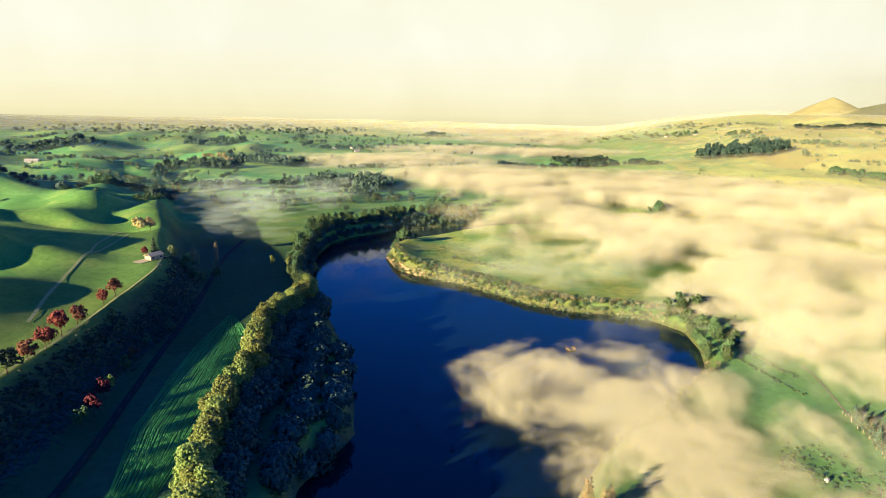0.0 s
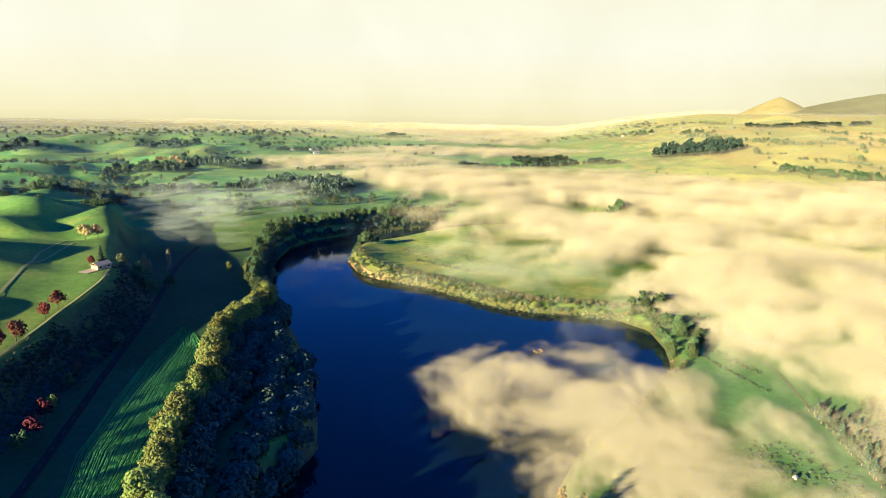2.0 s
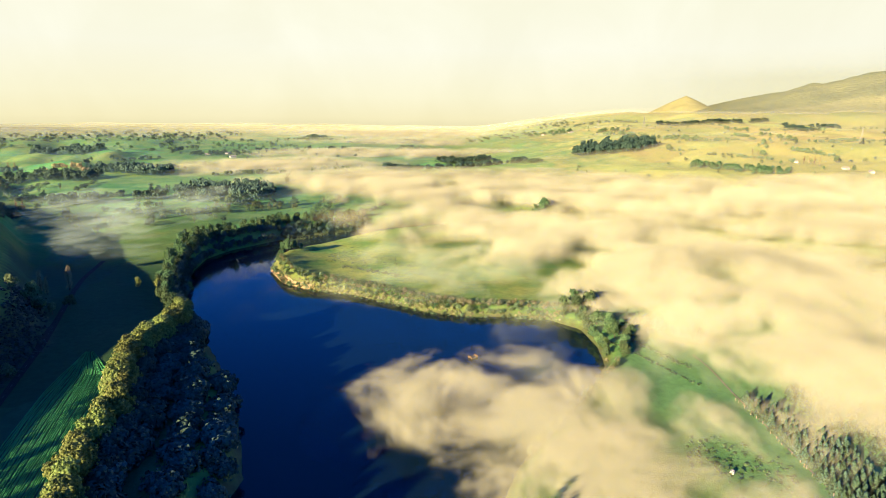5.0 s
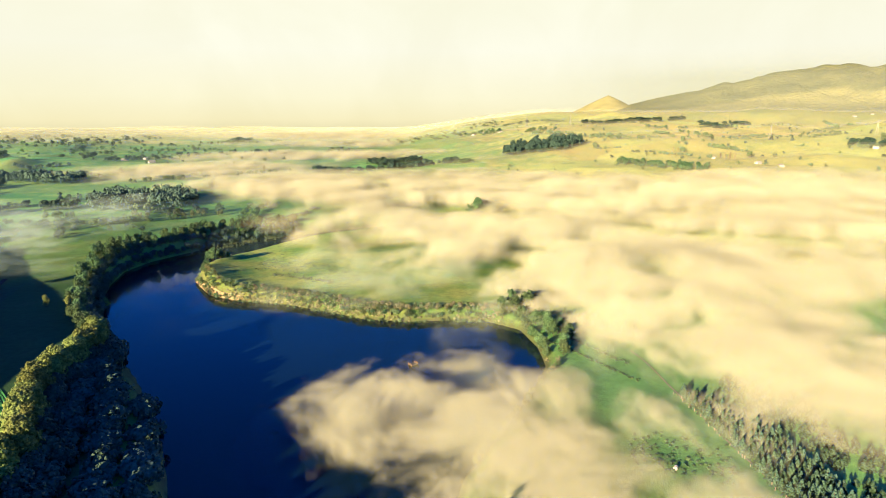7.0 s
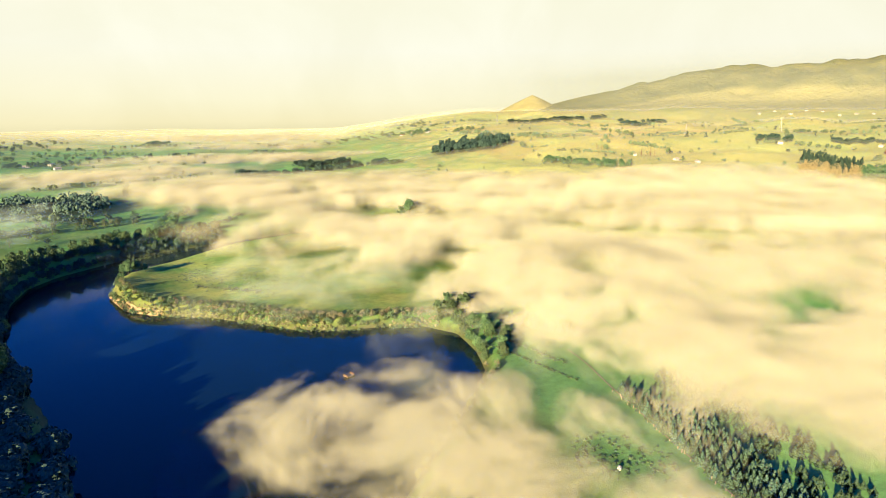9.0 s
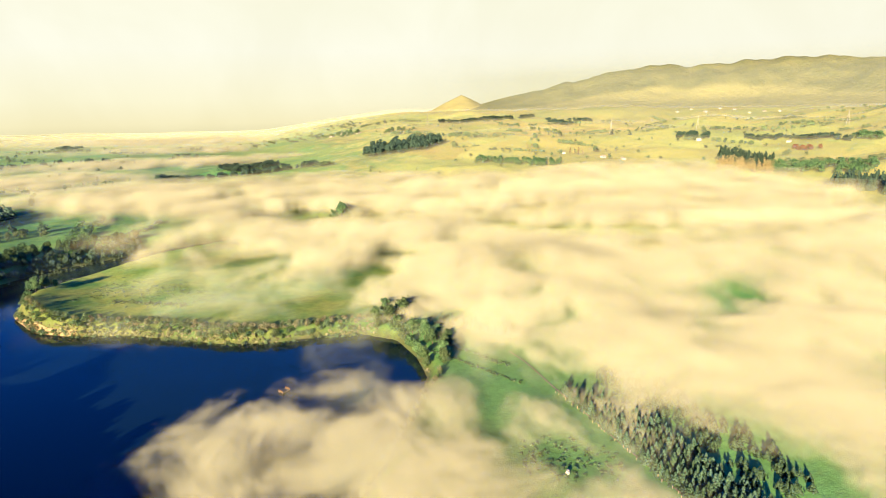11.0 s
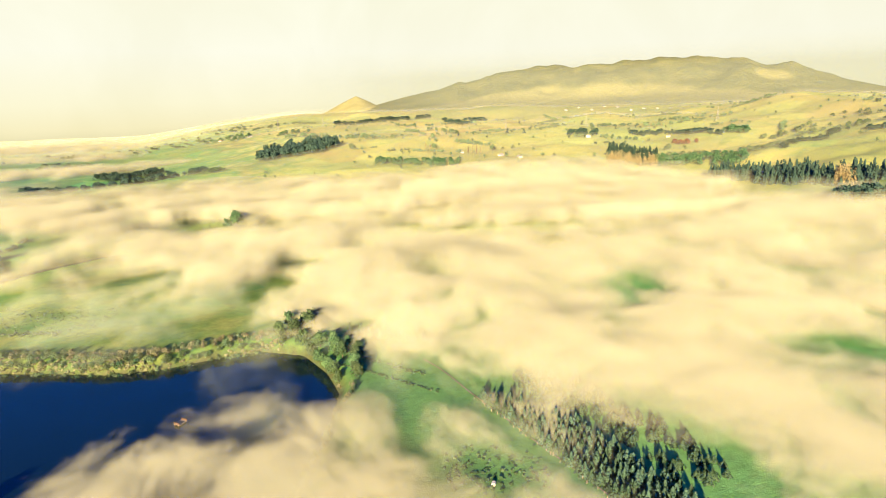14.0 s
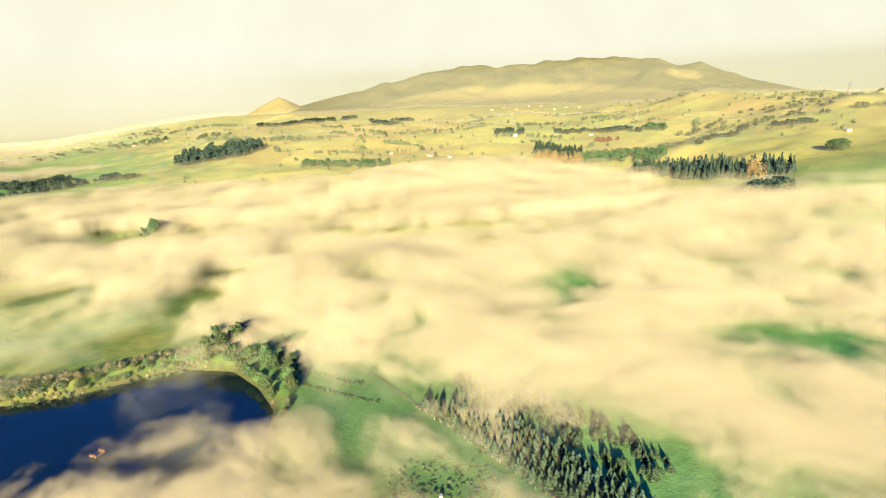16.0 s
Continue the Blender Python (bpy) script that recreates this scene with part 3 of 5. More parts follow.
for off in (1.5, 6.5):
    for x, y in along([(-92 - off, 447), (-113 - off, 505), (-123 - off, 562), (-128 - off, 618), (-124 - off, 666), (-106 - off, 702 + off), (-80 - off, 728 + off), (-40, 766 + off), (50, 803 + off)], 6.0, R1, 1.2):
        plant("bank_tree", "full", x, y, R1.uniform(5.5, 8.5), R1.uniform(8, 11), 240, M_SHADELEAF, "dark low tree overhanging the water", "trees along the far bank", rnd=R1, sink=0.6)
for x, y, h, w in [(-128, 500, 9, 9), (-124, 528, 9, 8), (-119, 552, 11, 9), (-146, 509, 9, 7)]:
    plant("bank_willow", "full", x, y, h, w, 360, M_WILLOW, "small yellow-green willow by the inlet", "willows by the inlet", rnd=R1)

# trees on the terrace edge and below the bluff
for x, y, h, w, leaf, words in [
        (-187, 244, 10, 10, M_PINE, "dark evergreen tree on the terrace edge"), (-188, 259, 8, 8, M_RUSTLEAF, "rust-brown autumn tree on the terrace edge"),
        (-188, 272, 9, 9, M_REDLEAF, "bright red autumn tree on the terrace edge"), (-189, 286, 11, 9, M_REDLEAF, "tall red autumn tree on the terrace edge"),
        (-191, 303, 10, 9, M_RUSTLEAF, "rust-brown autumn tree on the terrace edge"), (-193, 332, 8, 7, M_REDLEAF, "red autumn tree on the terrace edge"),
        (-193, 345, 10, 8, M_RUSTLEAF, "dusky rust-red autumn tree on the terrace edge")]:
    plant("autumn_tree", "round", x, y, 1.35 * h, 1.25 * w, 420, leaf, words, "trees on the terrace edge", rnd=R1)
for x, y, h, w in [(-196, 92, 17, 10), (-193, 118, 17, 9), (-192, 136, 18, 9), (-191, 156, 15, 8), (-190, 176, 17, 10), (-189, 193, 14, 8), (-190, 214, 16, 9)]:
    plant("terrace_tree", "full", x, y, h, w, 600, M_GREENLEAF, "dark leafy tree on the terrace edge", "trees on the terrace edge", rnd=R1)
for x, y, h, w, leaf, words in [
        (-151, 234, 8, 8, M_GREENLEAF, "green tree at the foot of the bluff"), (-151, 243, 9, 7, M_REDLEAF, "crimson autumn tree at the foot of the bluff"),
        (-155, 259, 9, 6, M_REDLEAF, "crimson autumn tree at the foot of the bluff"), (-156, 266, 8, 5, M_WILLOW, "thin yellow-green tree at the foot of the bluff"),
        (-158, 273, 6, 5, M_RUSTLEAF, "rusty shrub-like tree at the foot of the bluff"), (-161, 290, 8, 6, M_GREENLEAF, "green tree at the foot of the bluff"),
        (-163, 303, 7, 5, M_RUSTLEAF, "rusty shrub-like tree at the foot of the bluff"), (-164, 320, 8, 5, M_GREENLEAF, "green tree at the foot of the bluff"),
        (-163, 347, 6, 6, M_SCRUB, "small pale round tree beside the road"), (-195, 452, 14, 11, M_GREENLEAF, "broad green tree below the bluff"),
        (-188, 446, 9, 7, M_GREENLEAF, "green tree below the bluff"), (-176, 460, 8, 7, M_GREENLEAF, "green tree below the bluff"),
        (-212, 505, 12, 4, M_GOLD, "slim golden poplar in the shaded hollow"), (-206, 500, 10, 3, M_GOLD, "slim golden poplar in the shaded hollow"),
        (-194, 509, 13, 4, M_GOLD, "slim golden poplar in the shaded hollow"), (-196, 430, 10, 8, M_SCRUB, "bare grey-brown tree on the spur")]:
    plant("valley_tree", "column" if leaf is M_GOLD else "round", x, y, 1.35 * h, 1.25 * w, 330, leaf, words, "trees under the bluff", rnd=R1)
for x, y, h, w in [(-258, 508, 13, 12), (-250, 512, 12, 11), (-190, 447, 11, 10), (-183, 450, 9, 8)]:
    plant("bare_tree", "round", x, y, h, w, 380, M_GOLD if x < -220 else M_SCRUB, "pale half-bare autumn tree on the spur", "half-bare trees", rnd=R1)
plant("conifer", "conifer", -208, 428, 13, 6, 260, M_PINE, "dark conifer beside the terrace house", rnd=R1)
plant("autumn_tree", "round", -211, 421, 8, 6, 300, M_REDLEAF, "red-brown autumn tree beside the terrace house", rnd=R1)

# the peninsula: reeds and scrub on its shore, the tip tree, the clump at the bay
for x, y, h, w, leaf in [(-47, 640, 19, 10, M_GREENLEAF), (-42, 632, 14, 9, M_BAYLEAF), (-36, 641, 12, 9, M_GREENLEAF), (-29, 646, 8, 7, M_BAYLEAF), (-50, 628, 11, 8, M_GREENLEAF)]:
    plant("tip_tree", "full", x, y, h, w, 380, leaf, "grey-green tree on the tip of the peninsula", "trees on the peninsula tip", rnd=R1)
SHORE = [(-55, 609), (-40, 560), (-18, 536), (14, 516), (43, 489), (69, 462), (98.5, 446), (132, 440), (155, 430)]
for row, (dx, dy, size, leaves) in enumerate([(0, 0, (1.8, 3.2), [M_SCRUB, M_GREENLEAF, M_SCRUB]), (3, 5, (2.0, 3.6), [M_SCRUB, M_SCRUB, M_GREENLEAF]),
                                              (6, 10, (2.4, 4.2), [M_SCRUB, M_REED, M_SCRUB]), (9, 15, (2.6, 4.6), [M_REED, M_REED, M_SCRUB])]):
    for x, y in along([(a + dx, b + dy) for a, b in (SHORE if row < 3 else SHORE[2:])], 3.2, R1, 1.6):
        plant("shrub", "full", x, y, R1.uniform(*size), R1.uniform(4, 6.5), 80, R1.choice(leaves), "low straw-green scrub on the peninsula shore", "shore scrub", rnd=R1, category="shrub")
for x, y, h, w, leaf in [(176, 424, 16, 13, M_GREENLEAF), (188, 428, 17, 14, M_GREENLEAF), (170, 434, 13, 11, M_BAYLEAF), (180, 440, 14, 12, M_GREENLEAF),
                         (196, 440, 13, 12, M_GREENLEAF), (176, 412, 13, 12, M_GREENLEAF), (168, 426, 10, 9, M_BAYLEAF), (174, 400, 9, 9, M_BAYLEAF), (173, 388, 9, 9, M_GREENLEAF), (172, 376, 9, 9, M_BAYLEAF), (170, 364, 8, 8, M_BAYLEAF), (167, 354, 7, 8, M_BAYLEAF), (181, 400, 12, 11, M_BAYLEAF), (184, 388, 13, 10, M_BAYLEAF),
                         (183, 376, 12, 10, M_GREENLEAF), (186, 364, 11, 9, M_BAYLEAF), (180, 356, 10, 9, M_BAYLEAF), (174, 346, 9, 8, M_BAYLEAF),
                         (189, 396, 12, 10, M_GREENLEAF), (192, 384, 11, 9, M_GREENLEAF), (191, 370, 10, 9, M_GREENLEAF)]:
    plant("bay_tree", "full", x, y, h, w, 420, leaf, "dense olive-green tree at the head of the bay", "trees at the head of the bay", rnd=R1)
for x, y in along([(166, 338), (150, 322), (128, 300), (104, 278), (84, 256)], 6, R1, 2):
    plant("shrub", "full", x, y, R1.uniform(3, 6), R1.uniform(4, 6), 100, R1.choice([M_SCRUB, M_REED]), "low straw-green scrub on the meadow shore", "shore scrub", rnd=R1, category="shrub")
for x, y, h, w in [(55, 195, 20, 6), (60, 192, 13, 6), (65, 200, 10, 6)]:
    plant("poplar", "column", x, y, h, w, 420, M_GOLD, "golden autumn poplar at the water's edge", "poplars at the water's edge", rnd=R1)

# pine belt along the meadow fence
BELT = [(207, 283), (205, 276), (202, 260), (197, 232), (191, 205), (186, 180), (182, 160)]
for k in range(7):
    for x, y in along([(a + 2 + k * 3.6, b + 1 - 0.8 * k) for a, b in BELT], 4.2, R1, 1.4):
        if y > 284 - 8.5 * k:
            continue
        plant("pine", "conifer", x, y, R1.uniform(4.5, 7.5), R1.uniform(4.2, 5.8), 190, M_BELT, "dark blue-green pine in a dense shelter belt", "pines of the shelter belt", rnd=R1)
for x, y in along([(200, 398), (214, 378), (226, 352)], 6, R1, 2):
    plant("pine", "conifer", x + 8, y + 6, R1.uniform(7, 10), R1.uniform(5, 7), 230, M_BELT, "dark blue-green pine in a dense shelter belt", "pines of the shelter belt", rnd=R1)

# lone trees that stand out of the fog
plant("fog_tree", "round", 288, 804, 30, 20, 420, M_GREENLEAF, "tall dark tree standing out of the fog", rnd=R1)
plant("fog_tree", "round", 276, 806, 21, 12, 300, M_GREENLEAF, "dark tree standing out of the fog", rnd=R1)


# ---------- woods, hedges and far trees ----------
def tree_arrays(kind, h, w, n, rnd, bark=True):
    v, f = [], []
    for p, s, flat, way in crown_points(kind, h, w, n, rnd):
        clump(v, f, p, s * 1.75, rnd, flat, way, 4)
    limb(v, f, (0, 0, -2), (0, 0, h * 0.6), 0.02 * h, 0.01 * h, 4)
    return np.array([tuple(q) for q in v]), f


WOOD_STOCK = {}


def wood(name, line, width, n, kind, h, w, leaf, label, seed, category="wood"):
    """A stand of trees that nobody would count, as one joined mesh."""
    rnd = random.Random(seed)
    if leaf is M_PINE and line[0][0] < 100:
        leaf = M_SHADELEAF
    V, F, k = [], [], 0
    seg = [math.hypot(b[0] - a[0], b[1] - a[1]) for a, b in zip(line, line[1:])]
    for _ in range(n):
        q = rnd.random() * sum(seg)
        i = 0
        while q > seg[i] and i < len(seg) - 1:
            q -= seg[i]
            i += 1
        (ax, ay), (bx, by) = line[i], line[i + 1]
        t = q / max(seg[i], 1e-6)
        o = rnd.uniform(-0.5, 0.5) * width * (0.6 + 0.4 * math.sin(3.1 * t))
        x = ax + (bx - ax) * t - (by - ay) / max(seg[i], 1) * o
        y = ay + (by - ay) * t + (bx - ax) / max(seg[i], 1) * o
        key = (kind, rnd.randrange(3))
        if key not in WOOD_STOCK:
            WOOD_STOCK[key] = tree_arrays(kind, 10.0, 10.0 if kind != "column" else 4.0, 60, random.Random(str(key)))
        tv, tf = WOOD_STOCK[key]
        a, sc = rnd.uniform(0, 6.283), rnd.uniform(0.7, 1.2)
        c, s = math.cos(a), math.sin(a)
        sw = sc * w / (10.0 if kind != "column" else 4.0)
        m = np.array([[c * sw, -s * sw, 0], [s * sw, c * sw, 0], [0, 0, sc * h / 10.0]])
        V.append(tv @ m.T + np.array([x, y, ground(x, y) - 0.3]))
        F += [tuple(i + k for i in q) for q in tf]
        k += len(tv)
    ob = new(name, mesh(name, np.concatenate(V), F, leaf))
    return tagged(ob, label, category, kind="stuff")


PINEWOOD = "dark pine plantation on the far hillside"
LEAFWOOD = "dark leafy wood among the paddocks"
HEDGE = "line of hedge trees between paddocks"
FAR_ROWS_1A = [
    ([(575, 1385), (640, 1345), (690, 1262)], 100, 170, "full", 22, 19, M_PINE, PINEWOOD),
    ([(735, 2150), (760, 1980), (730, 1860)], 80, 26, "full", 13, 16, M_GREENLEAF, LEAFWOOD),
    ([(1144, 2034), (1299, 1974), (1575, 2035)], 80, 70, "full", 15, 24, M_PINE, PINEWOOD),
    ([(1537, 1914), (1407, 1660), (1729, 1881)], 60, 46, "full", 14, 24, M_PINE, "heart-shaped dark wood on the hill"),
    ([(722, 1215), (760, 1192)], 6, 12, "full", 5, 8, M_SCRUB, HEDGE),
    ([(751, 1138), (826, 1124)], 6, 18, "full", 5, 8, M_SCRUB, HEDGE),
    ([(675, 1070), (718, 1016), (771, 937)], 40, 70, "full", 12, 14, M_GREENLEAF, HEDGE),
    ([(282, 1538), (330, 1500), (397, 1540)], 70, 50, "full", 16, 20, M_PINE, PINEWOOD),
    ([(300, 1412), (345, 1400)], 20, 12, "full", 9, 14, M_SCRUB, LEAFWOOD)]
FAR_ROWS_1B = [
    ([(400, 1250), (440, 1240)], 16, 9, "full", 10, 14, M_GREENLEAF, LEAFWOOD),
    ([(789, 1370), (855, 1331)], 30, 16, "full", 9, 15, M_SCRUB, LEAFWOOD),
    ([(811, 1775), (886, 1742)], 30, 14, "full", 12, 16, M_GREENLEAF, LEAFWOOD),
    ([(1225, 1045), (1255, 985)], 24, 22, "full", 15, 17, M_PINE, "dark round trees sheltering a farm building"),
    ([(985, 760), (1000, 710), (1010, 670)], 44, 70, "column", 20, 7, M_GOLD, "bare golden poplars edging the plantation"),
    ([(1045, 800), (1060, 750), (1050, 700)], 50, 70, "conifer", 21, 14, M_PINE, PINEWOOD),
    ([(1032, 700), (1036, 613), (1026, 526)], 60, 90, "full", 14, 16, M_GREENLEAF, "even green plantation on the lower slope"),
    ([(932, 525), (904, 444), (862, 352), (846, 284)], 60, 230, "conifer", 18, 11, M_PINE, "dark pine belt at the foot of the hill"),
    ([(764, 301), (752, 262)], 34, 30, "full", 17, 17, M_PINE, "dark bushy trees above the fog")]
FAR_ROWS_1C = [
    ([(830, 330), (832, 302)], 10, 14, "column", 24, 8, M_GOLD, "cluster of pale golden poplars"),
    ([(1328, 941), (1415, 865), (1362, 723)], 22, 70, "full", 12, 17, M_PINE, HEDGE),
    ([(1299, 806), (1281, 740)], 20, 22, "full", 11, 11, M_RUSTLEAF, "russet autumn trees by a farmhouse"),
    ([(1389, 736), (1373, 675)], 24, 24, "full", 14, 17, M_GREENLEAF, LEAFWOOD),
    ([(1115, 575), (1131, 523), (1200, 505)], 70, 120, "full", 6, 10, M_SCRUB, "rough brown scrub in a gully"),
    # dark row put in for the shade of a gully that isn't carved
    ([(1075, 486), (1190, 480), (1312, 486)], 22, 60, "full", 8, 12, M_PINE, "dark tree row standing in for gully shade"),
    ([(1272, 430), (1263, 352)], 16, 30, "full", 10, 12, M_PINE, HEDGE),
    ([(962, 268), (976, 254)], 16, 14, "full", 14, 14, M_GREENLEAF, LEAFWOOD),
    ([(2300, 2900), (2900, 2500)], 260, 60, "full", 12, 26, M_PINE, "scattered shelter trees on the high paddocks")]
FAR_ROWS_1D = [
    ([(1700, 1500), (2300, 900)], 420, 60, "full", 9, 18, M_SCRUB, "scattered shelter trees on the high paddocks"),
    ([(1500, 520), (1750, 330)], 300, 40, "full", 8, 16, M_GREENLEAF, "scattered shelter trees on the high paddocks"),
    ([(248, 285), (240, 230), (226, 165)], 34, 150, "conifer", 4.5, 5, M_BELT, "young pines reaching into the fog"),
    ([(-1084, 1512), (-1000, 1544), (-937, 1636)], 70, 60, "full", 18, 26, M_PINE, LEAFWOOD),
    ([(-860, 1440), (-900, 1640)], 8, 26, "round", 12, 9, M_GREENLEAF, "avenue of evenly spaced trees"),
    ([(-686, 995), (-617, 1023), (-568, 1014), (-480, 1066)], 14, 60, "round", 9, 8, M_SCRUB, "rows of young bare trees"),
    ([(-614, 1064), (-640, 1250), (-667, 1414)], 14, 56, "round", 9, 9, M_SCRUB, "rows of young bare trees"),
    ([(-720, 1060), (-560, 1100), (-430, 1120)], 10, 50, "round", 9, 9, M_SCRUB, "rows of young bare trees"),
    ([(-763, 1818), (-641, 1811)], 56, 50, "full", 20, 26, M_PINE, LEAFWOOD)]
FAR_ROWS_1E = [
    ([(-682, 1790), (-518, 1602)], 40, 46, "full", 19, 24, M_PINE, LEAFWOOD),
    ([(-452, 1319), (-370, 1290), (-295, 1246)], 70, 80, "full", 18, 18, M_PINE, LEAFWOOD),
    ([(-567, 1225), (-480, 1210), (-405, 1195)], 70, 80, "full", 15, 16, M_PINE, LEAFWOOD),
    ([(-520, 1290), (-440, 1300)], 20, 12, "full", 13, 14, M_GOLD, "pale autumn trees in front of a wood"),
    ([(-335, 705), (-373, 838)], 16, 24, "full", 12, 12, M_PINE, LEAFWOOD),
    ([(-371, 931), (-317, 944)], 34, 34, "full", 15, 15, M_PINE, LEAFWOOD),
    ([(-274, 970), (-236, 976)], 24, 22, "full", 14, 15, M_PINE, LEAFWOOD),
    ([(-215, 990), (-150, 985), (-90, 1010)], 110, 130, "full", 20, 17, M_PINE, "broad dark wood at the edge of the fog"),
    ([(-200, 960), (-150, 940), (-120, 950)], 20, 16, "full", 10, 9, M_SCRUB, "pale half-bare trees along a dark wood")]
FAR_ROWS_1F = [
    ([(-70, 728), (-11, 765), (35, 795)], 10, 34, "column", 9, 4, M_SCRUB, "pale bare poplars along the far bank"),
    ([(-20, 824), (18, 820), (58, 862), (80, 911)], 9, 34, "full", 4, 8, M_PINE, "dark hedge climbing a bank"),
    ([(-334, 1612), (-262, 1700), (-200, 1640)], 90, 34, "full", 11, 15, M_PINE, LEAFWOOD),
    ([(-87, 2423), (-1, 2466)], 60, 14, "full", 13, 26, M_PINE, LEAFWOOD),
    ([(120, 1330), (260, 1300), (420, 1290)], 60, 90, "full", 13, 17, M_PINE, "dark wood on a knoll between fog banks"),
    ([(-1500, 2200), (-300, 2500)], 900, 220, "full", 12, 16, M_PINE, "scattered far woods and shelter belts"),
    ([(-900, 2000), (-100, 2050)], 500, 120, "full", 10, 13, M_GREENLEAF, "scattered far woods and shelter belts"),
    ([(-1700, 3200), (600, 3400)], 900, 220, "full", 12, 22, M_PINE, "scattered far woods and shelter belts"),
    ([(500, 2300), (1100, 2500)], 500, 70, "full", 10, 22, M_GREENLEAF, "scattered far woods and shelter belts")]
for i, (line, width, n, kind, h, w, leaf, label) in enumerate(FAR_ROWS_1A + FAR_ROWS_1B + FAR_ROWS_1C + FAR_ROWS_1D + FAR_ROWS_1E + FAR_ROWS_1F):
    wood("shelter_wood" if label is not HEDGE else "hedge", line, width, n, kind, h, w, leaf, label, i, "hedge" if label is HEDGE else "wood")

R4 = random.Random(31)
for k in range(150):
    if k < 84:
        a, r, lo = radians(R4.uniform(-40, 8)), 760 + 1700 * R4.random() ** 1.3, -0.2
    else:
        a, r, lo = radians(R4.uniform(24, 80)), R4.uniform(1250, 2500), 0.2
    x, y = r * math.sin(a), r * math.cos(a)
    t, ln = a + R4.choice([0.0, 1.57, 1.57]) + R4.uniform(-0.35, 0.35), R4.uniform(50, 170)
    wood("hedge", [(x, y), (x + ln * math.sin(t), y + ln * math.cos(t))], R4.choice([7, 7, 26]), int(ln / 7), "full", R4.uniform(6, 11), R4.uniform(9, 14),
         R4.choice([M_PINE, M_PINE, M_GREENLEAF, M_SCRUB] if k < 84 else [M_GREENLEAF, M_SCRUB, M_SCRUB]), HEDGE, 100 + k, "hedge")

R2 = random.Random(9)
FAR_ROWS_2A = [
    (1072, 1284, 15, 13, "round", M_GREENLEAF, "dark spreading tree on the hill pasture"),
    (1052, 1201, 14, 10, "round", M_GREENLEAF, "dark spreading tree on the hill pasture"),
    (1166, 1196, 15, 11, "conifer", M_PINE, "dark conifer below a pylon"),
    (1180, 1150, 13, 10, "conifer", M_PINE, "dark conifer on the hill pasture"),
    (956, 1036, 14, 14, "round", M_SCRUB, "round olive tree on the lower slope"),
    (841, 1125, 16, 5, "column", M_GOLD, "slim golden poplar on the slope"),
    (850, 1120, 15, 5, "column", M_GOLD, "slim golden poplar on the slope"),
    (862, 1116, 13, 5, "column", M_GREENLEAF, "slim dark poplar on the slope"),
    (866, 1015, 15, 5, "column", M_RUSTLEAF, "slim russet poplar on the slope"),
    (873, 1010, 17, 5, "column", M_GOLD, "slim golden poplar on the slope"),
    (880, 1005, 16, 5, "column", M_RUSTLEAF, "slim russet poplar on the slope"),
    (887, 1000, 16, 5, "column", M_GOLD, "slim golden poplar on the slope"),
    (1150, 293, 9, 9, "round", M_GREENLEAF, "dark tree beside a white shed"),
    (969, 261, 13, 10, "full", M_GREENLEAF, "leafy tree over a shaded gully"),
    (-632, 1401, 22, 7, "column", M_GOLD, "tall golden poplar on the plain"),
    (-622, 1404, 20, 7, "column", M_GOLD, "tall golden poplar on the plain"),
    (-388, 873, 20, 5, "column", M_GOLD, "tall golden poplar on the plain"),
    (-382, 876, 17, 5, "column", M_GOLD, "tall golden poplar on the plain"),
    (-402, 671, 6, 9, "full", M_PINE, "dark low tree in the pasture"),
    (-510, 742, 8, 14, "full", M_PINE, "dark low tree in a hollow"),
    (198, 835, 16, 5, "column", M_SCRUB, "dark poplar fading into fog")]
FAR_ROWS_2B = [
    (209, 828, 17, 5, "column", M_SCRUB, "dark poplar fading into fog"),
    (220, 820, 20, 5, "column", M_SCRUB, "dark poplar fading into fog"),
    (232, 812, 20, 5, "column", M_SCRUB, "dark poplar fading into fog"),
    (246, 806, 19, 5, "column", M_SCRUB, "dark poplar fading into fog"),
    (255, 803, 18, 5, "column", M_SCRUB, "dark poplar fading into fog"),
    (-130, 850, 12, 8, "round", M_SCRUB, "half-bare tree on the lit slope"),
    (-152, 705, 12, 9, "round", M_PINE, "dark tree on the lit slope")]
for x, y, h, w, kind, leaf, words in FAR_ROWS_2A + FAR_ROWS_2B:
    plant("field_tree", kind, x, y, h, w, 150, leaf, words, "single field trees", rnd=R2)
for _ in range(280):
    a, r = radians(R2.uniform(22, 78)), R2.uniform(1150, 2300)
    x, y = r * math.sin(a), r * math.cos(a)
    plant("hill_tree", R2.choice(["round", "full"]), x, y, R2.uniform(6, 11), R2.uniform(7, 12), 60, R2.choice([M_GREENLEAF, M_SCRUB, M_GREENLEAF, M_PINE]),
          "small dark tree on the hill pasture", "trees on the hill pastures", rnd=R2)
for _ in range(110):
    a, r = radians(R2.uniform(-40, 6)), R2.uniform(780, 2100)
    x, y = r * math.sin(a), r * math.cos(a)
    plant("plain_tree", R2.choice(["round", "full"]), x, y, R2.uniform(6, 12), R2.uniform(7, 13), 60, R2.choice([M_GREENLEAF, M_PINE, M_SCRUB, M_PINE]),
          "small dark tree among the paddocks", "trees on the plain", rnd=R2)


# ---------- farm buildings, pylons, fences and other made things ----------
def box(v, f, x0, x1, y0, y1, z0, z1):
    k = len(v)
    v += [(x, y, z) for z in (z0, z1) for y in (y0, y1) for x in (x0, x1)]
    f += [tuple(k + i for i in q) for q in ((0, 2, 3, 1), (4, 5, 7, 6), (0, 1, 5, 4), (2, 6, 7, 3), (0, 4, 6, 2), (1, 3, 7, 5))]


